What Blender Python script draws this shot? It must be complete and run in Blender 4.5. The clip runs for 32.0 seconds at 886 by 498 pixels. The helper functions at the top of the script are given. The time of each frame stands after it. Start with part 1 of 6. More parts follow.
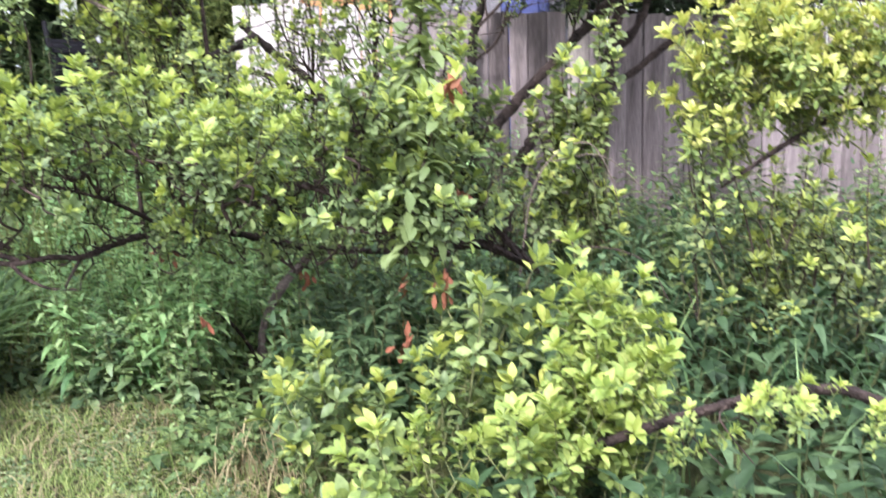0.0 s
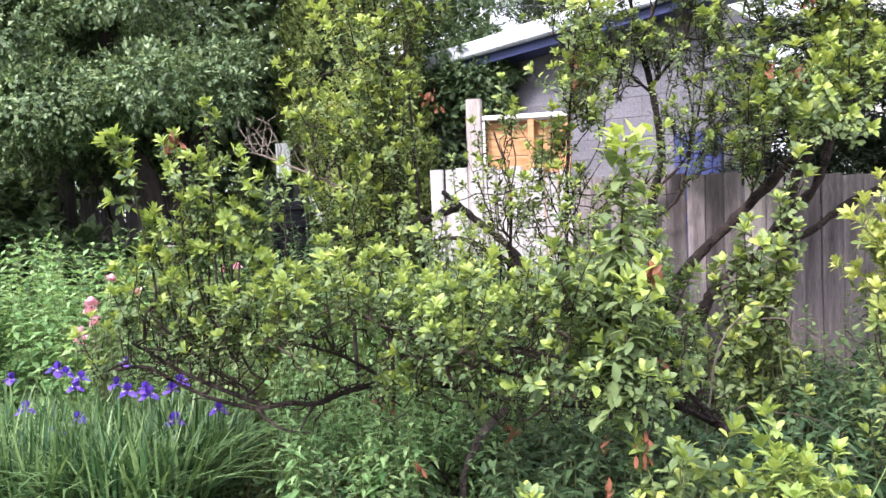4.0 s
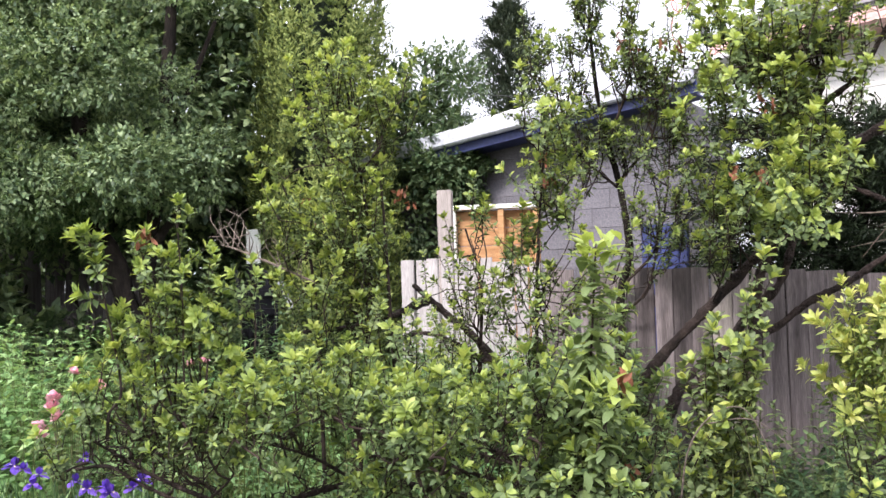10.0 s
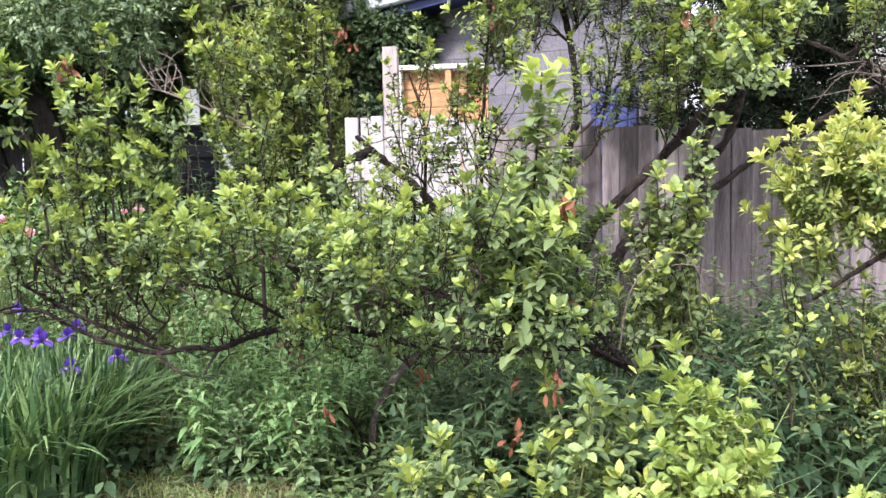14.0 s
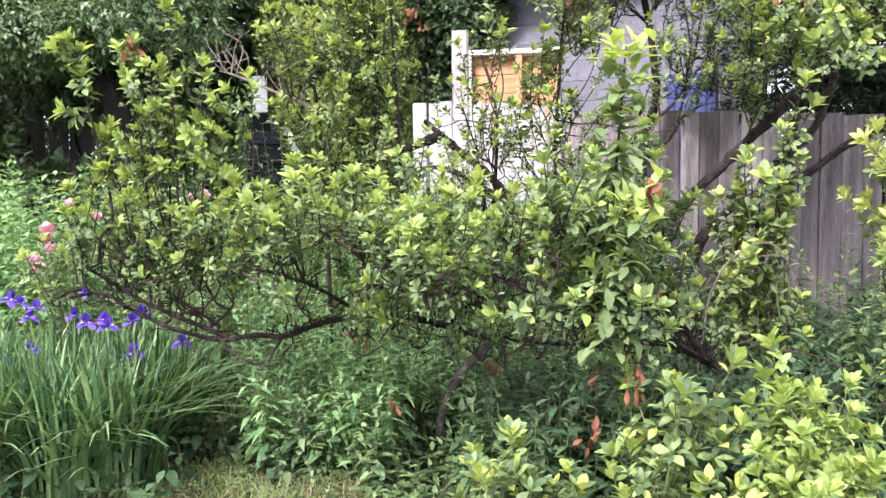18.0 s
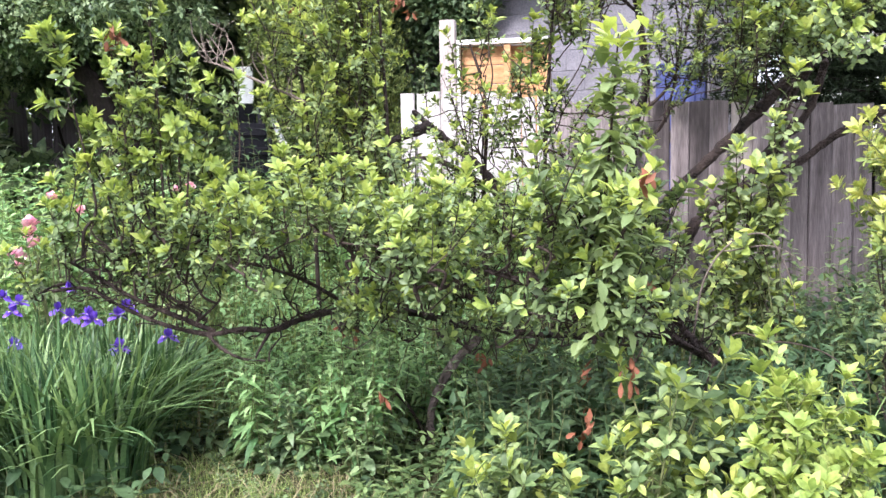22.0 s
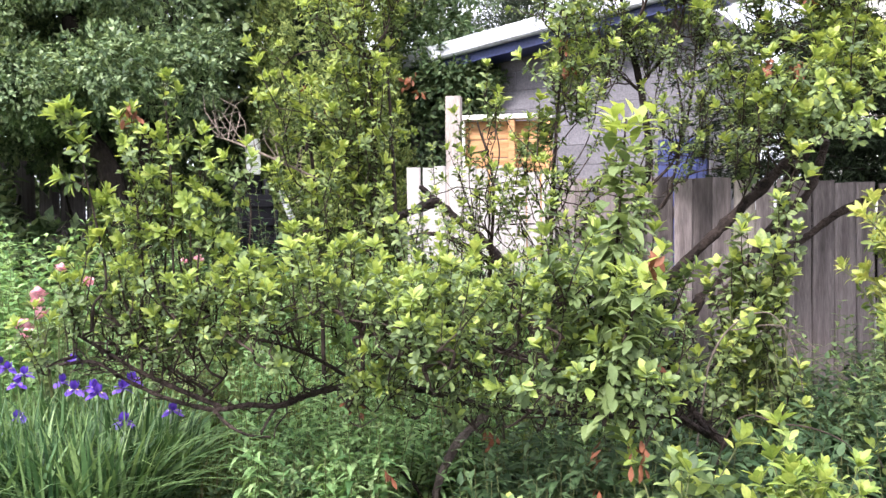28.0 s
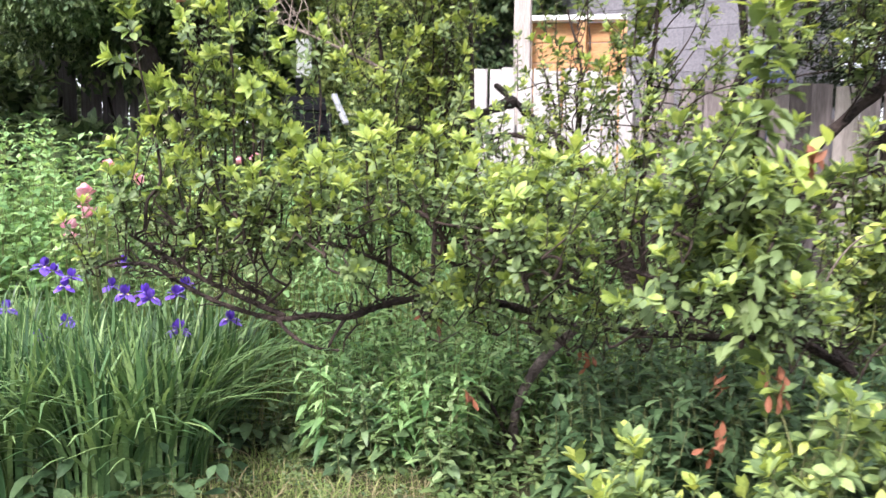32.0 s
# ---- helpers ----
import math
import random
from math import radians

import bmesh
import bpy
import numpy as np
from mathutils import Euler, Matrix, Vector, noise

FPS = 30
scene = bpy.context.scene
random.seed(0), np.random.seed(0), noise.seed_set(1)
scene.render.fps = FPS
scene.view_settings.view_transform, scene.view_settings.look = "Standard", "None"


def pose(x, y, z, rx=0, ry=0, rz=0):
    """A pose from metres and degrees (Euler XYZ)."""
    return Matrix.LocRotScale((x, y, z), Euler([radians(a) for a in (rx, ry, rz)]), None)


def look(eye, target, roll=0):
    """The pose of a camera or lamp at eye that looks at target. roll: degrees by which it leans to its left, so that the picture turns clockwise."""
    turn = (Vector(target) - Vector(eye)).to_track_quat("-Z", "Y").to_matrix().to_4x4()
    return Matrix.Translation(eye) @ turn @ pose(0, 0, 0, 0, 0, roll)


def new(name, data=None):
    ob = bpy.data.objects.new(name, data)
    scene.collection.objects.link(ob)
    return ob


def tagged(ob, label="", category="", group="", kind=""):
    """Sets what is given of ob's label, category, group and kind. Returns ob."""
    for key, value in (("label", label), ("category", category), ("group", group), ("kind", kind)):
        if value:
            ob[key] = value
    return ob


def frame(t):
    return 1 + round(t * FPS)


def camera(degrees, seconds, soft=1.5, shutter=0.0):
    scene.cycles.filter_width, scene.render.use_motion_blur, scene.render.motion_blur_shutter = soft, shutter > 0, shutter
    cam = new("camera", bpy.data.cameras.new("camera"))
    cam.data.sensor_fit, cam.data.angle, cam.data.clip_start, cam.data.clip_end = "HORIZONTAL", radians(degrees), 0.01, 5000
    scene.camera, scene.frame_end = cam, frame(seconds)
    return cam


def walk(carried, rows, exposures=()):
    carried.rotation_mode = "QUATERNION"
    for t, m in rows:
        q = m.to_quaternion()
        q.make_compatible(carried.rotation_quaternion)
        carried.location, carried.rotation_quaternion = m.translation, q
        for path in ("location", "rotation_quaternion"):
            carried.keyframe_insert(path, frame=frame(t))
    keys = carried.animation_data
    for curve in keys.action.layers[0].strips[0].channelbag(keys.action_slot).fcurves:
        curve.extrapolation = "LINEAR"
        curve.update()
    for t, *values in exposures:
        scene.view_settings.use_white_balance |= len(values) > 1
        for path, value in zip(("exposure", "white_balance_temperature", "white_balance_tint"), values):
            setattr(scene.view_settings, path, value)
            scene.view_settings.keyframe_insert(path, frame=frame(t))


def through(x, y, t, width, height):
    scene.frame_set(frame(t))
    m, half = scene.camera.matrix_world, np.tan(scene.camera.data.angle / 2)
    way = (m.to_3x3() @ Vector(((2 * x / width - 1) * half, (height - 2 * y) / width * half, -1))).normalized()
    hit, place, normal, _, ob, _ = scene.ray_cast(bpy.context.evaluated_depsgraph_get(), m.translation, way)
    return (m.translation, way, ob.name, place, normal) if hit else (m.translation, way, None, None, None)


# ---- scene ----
cam = camera(52.8, 32.0, soft=1.5, shutter=0.4)
PATH = [
    (0, (0.057, 0.178, 1.442), (0.01, 2.14, 1.056), -1.8),
    (0.5, (0.034, 0.189, 1.489), (-0.119, 2.166, 1.224), -1.0),
    (1, (-0.005, 0.153, 1.525), (-0.228, 2.13, 1.325), -0.5),
    (1.5, (-0.057, 0.094, 1.567), (-0.316, 2.072, 1.426), -0.8),
    (2, (-0.129, 0.031, 1.608), (-0.491, 1.996, 1.513), -1.2),
    (2.5, (-0.186, -0.011, 1.614), (-0.631, 1.936, 1.512), -1.1),
    (4.5, (-0.065, -0.311, 1.68), (-0.423, 1.655, 1.595), -2.4),
    (5, (-0.097, -0.3, 1.683), (-0.412, 1.675, 1.641), -2.0),
    (5.5, (-0.1, -0.292, 1.72), (-0.367, 1.69, 1.744), -1.6),
    (6, (-0.089, -0.298, 1.768), (-0.315, 1.687, 1.864), -1.3),
    (6.5, (-0.083, -0.317, 1.784), (-0.289, 1.666, 1.935), -1.1),
    (7, (-0.084, -0.32, 1.789), (-0.291, 1.661, 1.974), -1.1),
    (7.5, (-0.104, -0.306, 1.789), (-0.333, 1.671, 1.985), -0.8),
    (8, (-0.118, -0.281, 1.785), (-0.372, 1.695, 1.965), -0.4),
    (8.5, (-0.114, -0.287, 1.784), (-0.38, 1.689, 1.943), -0.5),
    (9, (-0.102, -0.302, 1.782), (-0.377, 1.673, 1.93), -0.6),
    (9.5, (-0.086, -0.303, 1.775), (-0.384, 1.671, 1.887), -1.4),
    (10, (-0.091, -0.29, 1.772), (-0.407, 1.683, 1.851), -1.6),
    (10.5, (-0.105, -0.264, 1.733), (-0.428, 1.709, 1.76), -1.7),
    (11, (-0.088, -0.266, 1.702), (-0.41, 1.708, 1.693), -2.1),
    (11.5, (-0.067, -0.272, 1.673), (-0.404, 1.7, 1.64), -1.9),
    (12, (-0.057, -0.273, 1.652), (-0.411, 1.694, 1.577), -2.0),
    (12.5, (-0.085, -0.262, 1.624), (-0.398, 1.711, 1.524), -1.3),
    (13, (-0.108, -0.242, 1.606), (-0.374, 1.735, 1.473), -1.1),
    (13.5, (-0.084, -0.228, 1.576), (-0.299, 1.754, 1.414), -1.0),
    (15.5, (-0.066, 0.033, 1.508), (-0.274, 2.013, 1.319), -1.2),
    (16, (-0.078, 0.029, 1.506), (-0.338, 2.004, 1.324), -1.3),
    (16.5, (-0.105, 0.024, 1.503), (-0.44, 1.986, 1.308), -1.2),
    (17, (-0.119, 0.024, 1.504), (-0.476, 1.982, 1.306), -1.0),
    (17.5, (-0.133, 0.015, 1.504), (-0.486, 1.974, 1.311), -0.8),
    (18, (-0.13, 0.017, 1.503), (-0.484, 1.976, 1.312), -0.9),
    (18.5, (-0.128, 0.018, 1.5), (-0.483, 1.976, 1.298), -1.0),
    (19, (-0.138, 0.013, 1.498), (-0.49, 1.97, 1.287), -1.0),
    (19.5, (-0.137, 0.015, 1.5), (-0.484, 1.974, 1.297), -1.1),
    (20, (-0.142, 0.017, 1.503), (-0.49, 1.976, 1.297), -1.2),
    (20.5, (-0.143, 0.025, 1.502), (-0.491, 1.984, 1.295), -1.1),
    (21, (-0.141, 0.033, 1.501), (-0.475, 1.994, 1.296), -1.1),
    (21.5, (-0.144, 0.049, 1.499), (-0.469, 2.011, 1.293), -1.0),
    (22, (-0.151, 0.066, 1.501), (-0.477, 2.028, 1.29), -1.1),
    (22.5, (-0.144, 0.081, 1.501), (-0.465, 2.042, 1.277), -1.5),
    (23, (-0.132, 0.077, 1.5), (-0.464, 2.037, 1.276), -1.8),
    (23.5, (-0.11, 0.082, 1.503), (-0.449, 2.042, 1.287), -2.0),
    (24, (-0.109, 0.089, 1.506), (-0.453, 2.048, 1.295), -1.7),
    (24.5, (-0.125, 0.094, 1.506), (-0.462, 2.054, 1.296), -1.3),
    (26.5, (-0.19, 0.097, 1.519), (-0.582, 2.05, 1.344), -1.2),
    (27, (-0.188, 0.07, 1.529), (-0.565, 2.031, 1.403), -0.7),
    (27.5, (-0.178, 0.048, 1.548), (-0.53, 2.015, 1.466), -0.6),
    (28, (-0.182, 0.039, 1.551), (-0.508, 2.012, 1.489), -0.6),
    (28.5, (-0.206, 0.034, 1.549), (-0.517, 2.008, 1.481), -0.4),
    (29, (-0.235, 0.034, 1.541), (-0.533, 2.01, 1.458), -0.4),
    (29.5, (-0.254, 0.038, 1.539), (-0.542, 2.015, 1.448), -0.6),
    (30, (-0.279, 0.057, 1.54), (-0.49, 2.044, 1.453), -0.2),
    (30.5, (-0.296, 0.065, 1.535), (-0.537, 2.049, 1.448), -0.1),
    (31, (-0.29, 0.083, 1.513), (-0.595, 2.057, 1.404), -0.2),
    (31.5, (-0.353, 0.143, 1.472), (-0.707, 2.105, 1.304), 0.6),
    (32, (-0.482, 0.423, 1.436), (-0.88, 2.369, 1.2), 0.6),
]
EXPOSURES = [(0, 1.51, 6070, 19), (1, 1.4, 6070, 19), (2.5, 1.31, 6070, 19), (5, 1.31, 6250, 19), (6, 0.84, 6380, 17), (7, 0.41, 6380, 17), (9.5, 0.52, 6380, 17), (10, 0.9, 6380, 17), (10.5, 1.06, 6380, 18), (11, 1.16, 6380, 19), (13, 1.27, 6250, 19), (16, 1.34, 6060, 19), (19, 1.51, 6060, 19), (24, 1.51, 6060, 19), (27, 1.51, 6330, 17), (28, 1.39, 6330, 17), (30, 1.29, 6330, 17), (32, 1.46, 6330, 17)]
walk(cam, [(t, look(eye, target, roll)) for t, eye, target, roll in PATH], EXPOSURES)

# ---- world, sun, exposure ----
SUN_UP, SUN_TURN = radians(44), radians(205)
world = bpy.data.worlds.new("overcast_sky")
scene.world = world
world.use_nodes = True
wn, wl = world.node_tree.nodes, world.node_tree.links
wn.clear()
w_out = wn.new("ShaderNodeOutputWorld")
w_bg = wn.new("ShaderNodeBackground")
w_sky = wn.new("ShaderNodeTexSky")
w_sky.sky_type = 'NISHITA'
w_sky.sun_disc = False
w_sky.sun_elevation, w_sky.sun_rotation = SUN_UP, SUN_TURN
w_sky.dust_density = 4.0
w_mix = wn.new("ShaderNodeMix")
w_mix.data_type = 'RGBA'
w_mix.inputs["Factor"].default_value = 0.82
# cloud cover, three times as bright overhead as at the horizon
w_dir = wn.new("ShaderNodeTexCoord")
w_sep = wn.new("ShaderNodeSeparateXYZ")
w_map = wn.new("ShaderNodeMapRange")
w_map.inputs["From Min"].default_value, w_map.inputs["From Max"].default_value = 0.0, 1.0
w_map.inputs["To Min"].default_value, w_map.inputs["To Max"].default_value = 0.0, 1.0
w_cloud = wn.new("ShaderNodeTexNoise")
w_cloud.inputs["Scale"].default_value = 2.2
w_cloud.inputs["Detail"].default_value = 5
w_add = wn.new("ShaderNodeMath")
w_add.operation = 'MULTIPLY_ADD'
w_add.inputs[1].default_value, w_add.inputs[2].default_value = 0.25, -0.12
w_sum = wn.new("ShaderNodeMath")
w_ramp = wn.new("ShaderNodeValToRGB")
w_ramp.color_ramp.elements[0].color = (5.2, 5.4, 5.9, 1)
w_ramp.color_ramp.elements[1].color = (15.0, 15.2, 15.7, 1)
wl.new(w_dir.outputs["Generated"], w_sep.inputs[0])
wl.new(w_sep.outputs["Z"], w_map.inputs["Value"])
wl.new(w_cloud.outputs["Fac"], w_add.inputs[0])
wl.new(w_map.outputs[0], w_sum.inputs[0])
wl.new(w_add.outputs[0], w_sum.inputs[1])
wl.new(w_sum.outputs[0], w_ramp.inputs["Fac"])
wl.new(w_sky.outputs["Color"], w_mix.inputs[6])
wl.new(w_ramp.outputs["Color"], w_mix.inputs[7])
wl.new(w_mix.outputs[2], w_bg.inputs["Color"])
w_bg.inputs["Strength"].default_value = 0.15
wl.new(w_bg.outputs["Background"], w_out.inputs["Surface"])
sun = new("sun", bpy.data.lights.new("sun", 'SUN'))
sun.data.energy, sun.data.angle, sun.data.color = 3.0, radians(11), (1.0, 0.96, 0.9)
sun.matrix_world = look((0, 0, 30), (0 - math.sin(SUN_TURN) * 20, 0 - math.cos(SUN_TURN) * 20, 30 - math.tan(SUN_UP) * 20))

rng = np.random.default_rng(7)


# ---- materials ----
def nodes_of(name):
    m = bpy.data.materials.new(name)
    m.use_nodes = True
    n, l = m.node_tree.nodes, m.node_tree.links
    n.clear()
    out = n.new("ShaderNodeOutputMaterial")
    p = n.new("ShaderNodeBsdfPrincipled")
    l.new(p.outputs[0], out.inputs[0])
    return m, n, l, p, out


def ramp(n, stops):
    r = n.new("ShaderNodeValToRGB")
    e = r.color_ramp.elements
    while len(e) < len(stops):
        e.new(0.5)
    for k, (at, c) in enumerate(stops):
        e[k].position = at
        e[k].color = (*c, 1)
    return r


def noise_tex(n, l, scale, detail=4, stretch=(1, 1, 1), coord="Object"):
    tc = n.new("ShaderNodeTexCoord")
    mp = n.new("ShaderNodeMapping")
    mp.inputs["Scale"].default_value = stretch
    t = n.new("ShaderNodeTexNoise")
    t.inputs["Scale"].default_value = scale
    t.inputs["Detail"].default_value = detail
    l.new(tc.outputs[coord], mp.inputs[0])
    l.new(mp.outputs[0], t.inputs[0])
    return t


def blend(n, l, a, b, fac, mode='MIX'):
    m = n.new("ShaderNodeMix")
    m.data_type = 'RGBA'
    m.blend_type = mode
    for sock, v in ((m.inputs[0], fac), (m.inputs[6], a), (m.inputs[7], b)):
        if isinstance(v, bpy.types.NodeSocket):
            l.new(v, sock)
        elif isinstance(v, tuple):
            sock.default_value = (*v, 1)
        else:
            sock.default_value = v
    return m.outputs[2]


def bump(n, l, p, height, strength, dist=0.01):
    b = n.new("ShaderNodeBump")
    b.inputs["Strength"].default_value = strength
    b.inputs["Distance"].default_value = dist
    l.new(height, b.inputs["Height"])
    l.new(b.outputs[0], p.inputs["Normal"])


def leaf_material(name, dark, mid, light, through=0.34, rough=0.46, mottle=60, gloss=0.28):
    """A leaf blade: colour by leaf and by shoot, mottled, letting light through."""
    m, n, l, p, out = nodes_of(name)
    g = n.new("ShaderNodeNewGeometry")
    r = ramp(n, [(0.0, dark), (0.5, mid), (1.0, light)])
    l.new(g.outputs["Random Per Island"], r.inputs[0])
    t = noise_tex(n, l, mottle, 3)
    v = ramp(n, [(0.3, (0.76, 0.74, 0.73)), (0.7, (1.24, 1.14, 1.16))])
    l.new(t.outputs["Fac"], v.inputs[0])
    c = blend(n, l, r.outputs[0], v.outputs[0], 1.0, 'MULTIPLY')
    o = n.new("ShaderNodeObjectInfo")
    ov = ramp(n, [(0.0, (0.8, 0.84, 0.8)), (1.0, (1.16, 1.1, 1.05))])
    l.new(o.outputs["Random"], ov.inputs[0])
    c = blend(n, l, c, ov.outputs[0], 1.0, 'MULTIPLY')
    l.new(c, p.inputs["Base Color"])
    p.inputs["Roughness"].default_value = rough
    p.inputs["Specular IOR Level"].default_value = gloss
    bump(n, l, p, t.outputs["Fac"], 0.3, 0.002)
    tr = n.new("ShaderNodeBsdfTranslucent")
    tc = blend(n, l, c, (1.18, 1.12, 0.72), 1.0, 'MULTIPLY')
    l.new(tc, tr.inputs["Color"])
    mx = n.new("ShaderNodeMixShader")
    mx.inputs[0].default_value = through
    l.new(p.outputs[0], mx.inputs[1])
    l.new(tr.outputs[0], mx.inputs[2])
    l.new(mx.outputs[0], out.inputs[0])
    return m


def surface(name, a, b, scale=6, rough=0.8, stretch=(1, 1, 1), fine=60, relief=0.4, dist=0.01, vary=0.25, metal=0.0, stain=None, coord="Object"):
    """A plain surface with variation at two scales, by object, and fine relief."""
    m, n, l, p, out = nodes_of(name)
    t1 = noise_tex(n, l, scale, 5, stretch, coord)
    t2 = noise_tex(n, l, fine, 4, stretch, coord)
    r = ramp(n, [(0.3, a), (0.7, b)])
    l.new(t1.outputs["Fac"], r.inputs[0])
    v = ramp(n, [(0.25, (0.65,) * 3), (0.75, (1.25,) * 3)])
    l.new(t2.outputs["Fac"], v.inputs[0])
    c = blend(n, l, r.outputs[0], v.outputs[0], 1.0, 'MULTIPLY')
    if stain:
        t3 = noise_tex(n, l, 1.7, 6, (1, 1, 0.6), coord)
        s = ramp(n, [(0.5, (0, 0, 0)), (0.68, (1, 1, 1))])
        l.new(t3.outputs["Fac"], s.inputs[0])
        c = blend(n, l, c, stain, s.outputs[0])
    o = n.new("ShaderNodeObjectInfo")
    ov = ramp(n, [(0.0, (1 - vary,) * 3), (1.0, (1 + vary * 0.6,) * 3)])
    l.new(o.outputs["Random"], ov.inputs[0])
    c = blend(n, l, c, ov.outputs[0], 1.0, 'MULTIPLY')
    l.new(c, p.inputs["Base Color"])
    p.inputs["Roughness"].default_value = rough
    p.inputs["Metallic"].default_value = metal
    if rough >= 0.84:
        p.inputs["Specular IOR Level"].default_value = 0.15
    bump(n, l, p, t2.outputs["Fac"], relief, dist)
    return m


M_PLUM = leaf_material("plum_leaf", (0.055, 0.092, 0.042), (0.138, 0.208, 0.087), (0.238, 0.33, 0.136))
M_YOUNG = leaf_material("plum_young_leaf", (0.188, 0.28, 0.073), (0.305, 0.415, 0.11), (0.435, 0.53, 0.16), 0.42)
M_YELLOW = leaf_material("yellow_green_leaf", (0.085, 0.15, 0.048), (0.18, 0.27, 0.08), (0.3, 0.39, 0.12), 0.36)
M_YELLOWTIP = leaf_material("yellow_tip_leaf", (0.2, 0.305, 0.08), (0.305, 0.42, 0.11), (0.42, 0.515, 0.165), 0.42)
M_AMBERTIP = leaf_material("golden_tip_leaf", (0.25, 0.335, 0.09), (0.37, 0.45, 0.13), (0.5, 0.545, 0.2), 0.42)
# plum leaf copy with backlight and shade put into a darker colour
M_BACK = leaf_material("shaded_plum_leaf", (0.04, 0.065, 0.03), (0.11, 0.165, 0.065), (0.21, 0.28, 0.11))
M_TREE = leaf_material("big_tree_leaf", (0.034, 0.068, 0.038), (0.12, 0.2, 0.102), (0.315, 0.44, 0.25), 0.33, 0.42)
M_FARLEAF = leaf_material("far_tree_leaf", (0.045, 0.09, 0.045), (0.085, 0.145, 0.07), (0.15, 0.215, 0.11), 0.3)
M_CEDAR = leaf_material("cedar_scale", (0.05, 0.085, 0.03), (0.2, 0.27, 0.084), (0.42, 0.49, 0.165), 0.16, 0.6, 60, 0.15)
M_JUNIPER = leaf_material("juniper_needle", (0.012, 0.022, 0.014), (0.028, 0.046, 0.026), (0.055, 0.085, 0.045), 0.12, 0.6, 60, 0.15)
M_SPRUCE = leaf_material("spruce_needle", (0.03, 0.05, 0.038), (0.06, 0.085, 0.062), (0.11, 0.14, 0.1), 0.1, 0.7)
M_NETTLE = leaf_material("nettle_leaf", (0.05, 0.095, 0.05), (0.14, 0.225, 0.11), (0.27, 0.38, 0.19), 0.3)
# weed leaves in two tones: shade is put into M_SHADE, sunlight into M_EDGE
M_SHADE = leaf_material("shaded_weed_leaf", (0.017, 0.04, 0.018), (0.043, 0.088, 0.04), (0.1, 0.17, 0.08), 0.22, 0.5, 60, 0.2)
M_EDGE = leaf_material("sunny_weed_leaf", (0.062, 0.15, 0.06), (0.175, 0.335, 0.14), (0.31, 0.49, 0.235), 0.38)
M_UNDER = leaf_material("low_shrub_leaf", (0.045, 0.085, 0.036), (0.115, 0.19, 0.075), (0.22, 0.315, 0.125), 0.33)
M_WEED = leaf_material("weed_leaf", (0.07, 0.122, 0.06), (0.18, 0.255, 0.118), (0.31, 0.39, 0.19), 0.35)
M_IRIS = leaf_material("iris_blade", (0.022, 0.06, 0.026), (0.068, 0.145, 0.056), (0.21, 0.33, 0.135), 0.22, 0.42, 60, 0.25)
M_GRASS = leaf_material("lawn_blade", (0.09, 0.155, 0.05), (0.18, 0.27, 0.085), (0.31, 0.39, 0.15), 0.35, 0.6, 60, 0.2)
M_MEADOW = leaf_material("meadow_blade", (0.09, 0.14, 0.05), (0.18, 0.25, 0.09), (0.3, 0.36, 0.15), 0.35, 0.6)
M_STRAW = leaf_material("dry_straw", (0.12, 0.11, 0.06), (0.22, 0.2, 0.115), (0.36, 0.33, 0.2), 0.2, 0.8)
M_DEAD = leaf_material("dead_leaf", (0.075, 0.032, 0.022), (0.17, 0.07, 0.04), (0.27, 0.12, 0.07), 0.1, 0.7)
M_PETAL_BLUE = leaf_material("iris_petal", (0.075, 0.035, 0.38), (0.12, 0.06, 0.5), (0.22, 0.13, 0.62), 0.3, 0.5)
M_PETAL_MARK = leaf_material("iris_petal_mark", (0.6, 0.5, 0.2), (0.7, 0.6, 0.4), (0.75, 0.7, 0.6), 0.2)
M_PINK = leaf_material("peony_petal", (0.68, 0.26, 0.4), (0.78, 0.45, 0.55), (0.85, 0.66, 0.71), 0.03, 0.5)
M_WHITEFLOWER = leaf_material("yarrow_floret", (0.6, 0.6, 0.55), (0.7, 0.7, 0.66), (0.78, 0.78, 0.74), 0.2)
M_BARK = surface("plum_bark", (0.016, 0.012, 0.0115), (0.068, 0.05, 0.044), 18, 0.9, (1, 1, 1), 70, 1.0, 0.03, 0.25)
M_TWIG = surface("plum_twig", (0.018, 0.013, 0.012), (0.06, 0.043, 0.036), 30, 0.85, (1, 1, 1), 150, 0.5, 0.004, 0.3)
M_GREENTWIG = surface("young_stem", (0.07, 0.1, 0.03), (0.13, 0.13, 0.05), 40, 0.7, (1, 1, 1), 150, 0.3, 0.003)
M_GREYBARK = surface("grey_plum_bark", (0.075, 0.06, 0.055), (0.19, 0.155, 0.14), 20, 0.9, (1, 1, 1), 80, 0.9, 0.02, 0.2)
M_DRYTWIG = surface("dry_twig", (0.1, 0.08, 0.066), (0.22, 0.18, 0.155), 40, 0.9, (1, 1, 1), 150, 0.4, 0.003)
M_DARKBARK = surface("dark_bark", (0.012, 0.01, 0.009), (0.035, 0.028, 0.024), 10, 0.95, (1, 1, 0.3), 60, 0.9, 0.02)
M_WOOD = surface("weathered_fence_wood", (0.1, 0.083, 0.084), (0.29, 0.248, 0.25), 4, 0.88, (3.5, 3.5, 0.3), 42, 0.9, 0.01, 0.5, 0, (0.1, 0.078, 0.068))
M_PALEWOOD = surface("bleached_wood", (0.24, 0.21, 0.2), (0.38, 0.34, 0.32), 5, 0.85, (6, 6, 0.45), 38, 0.5, 0.005, 0.12)
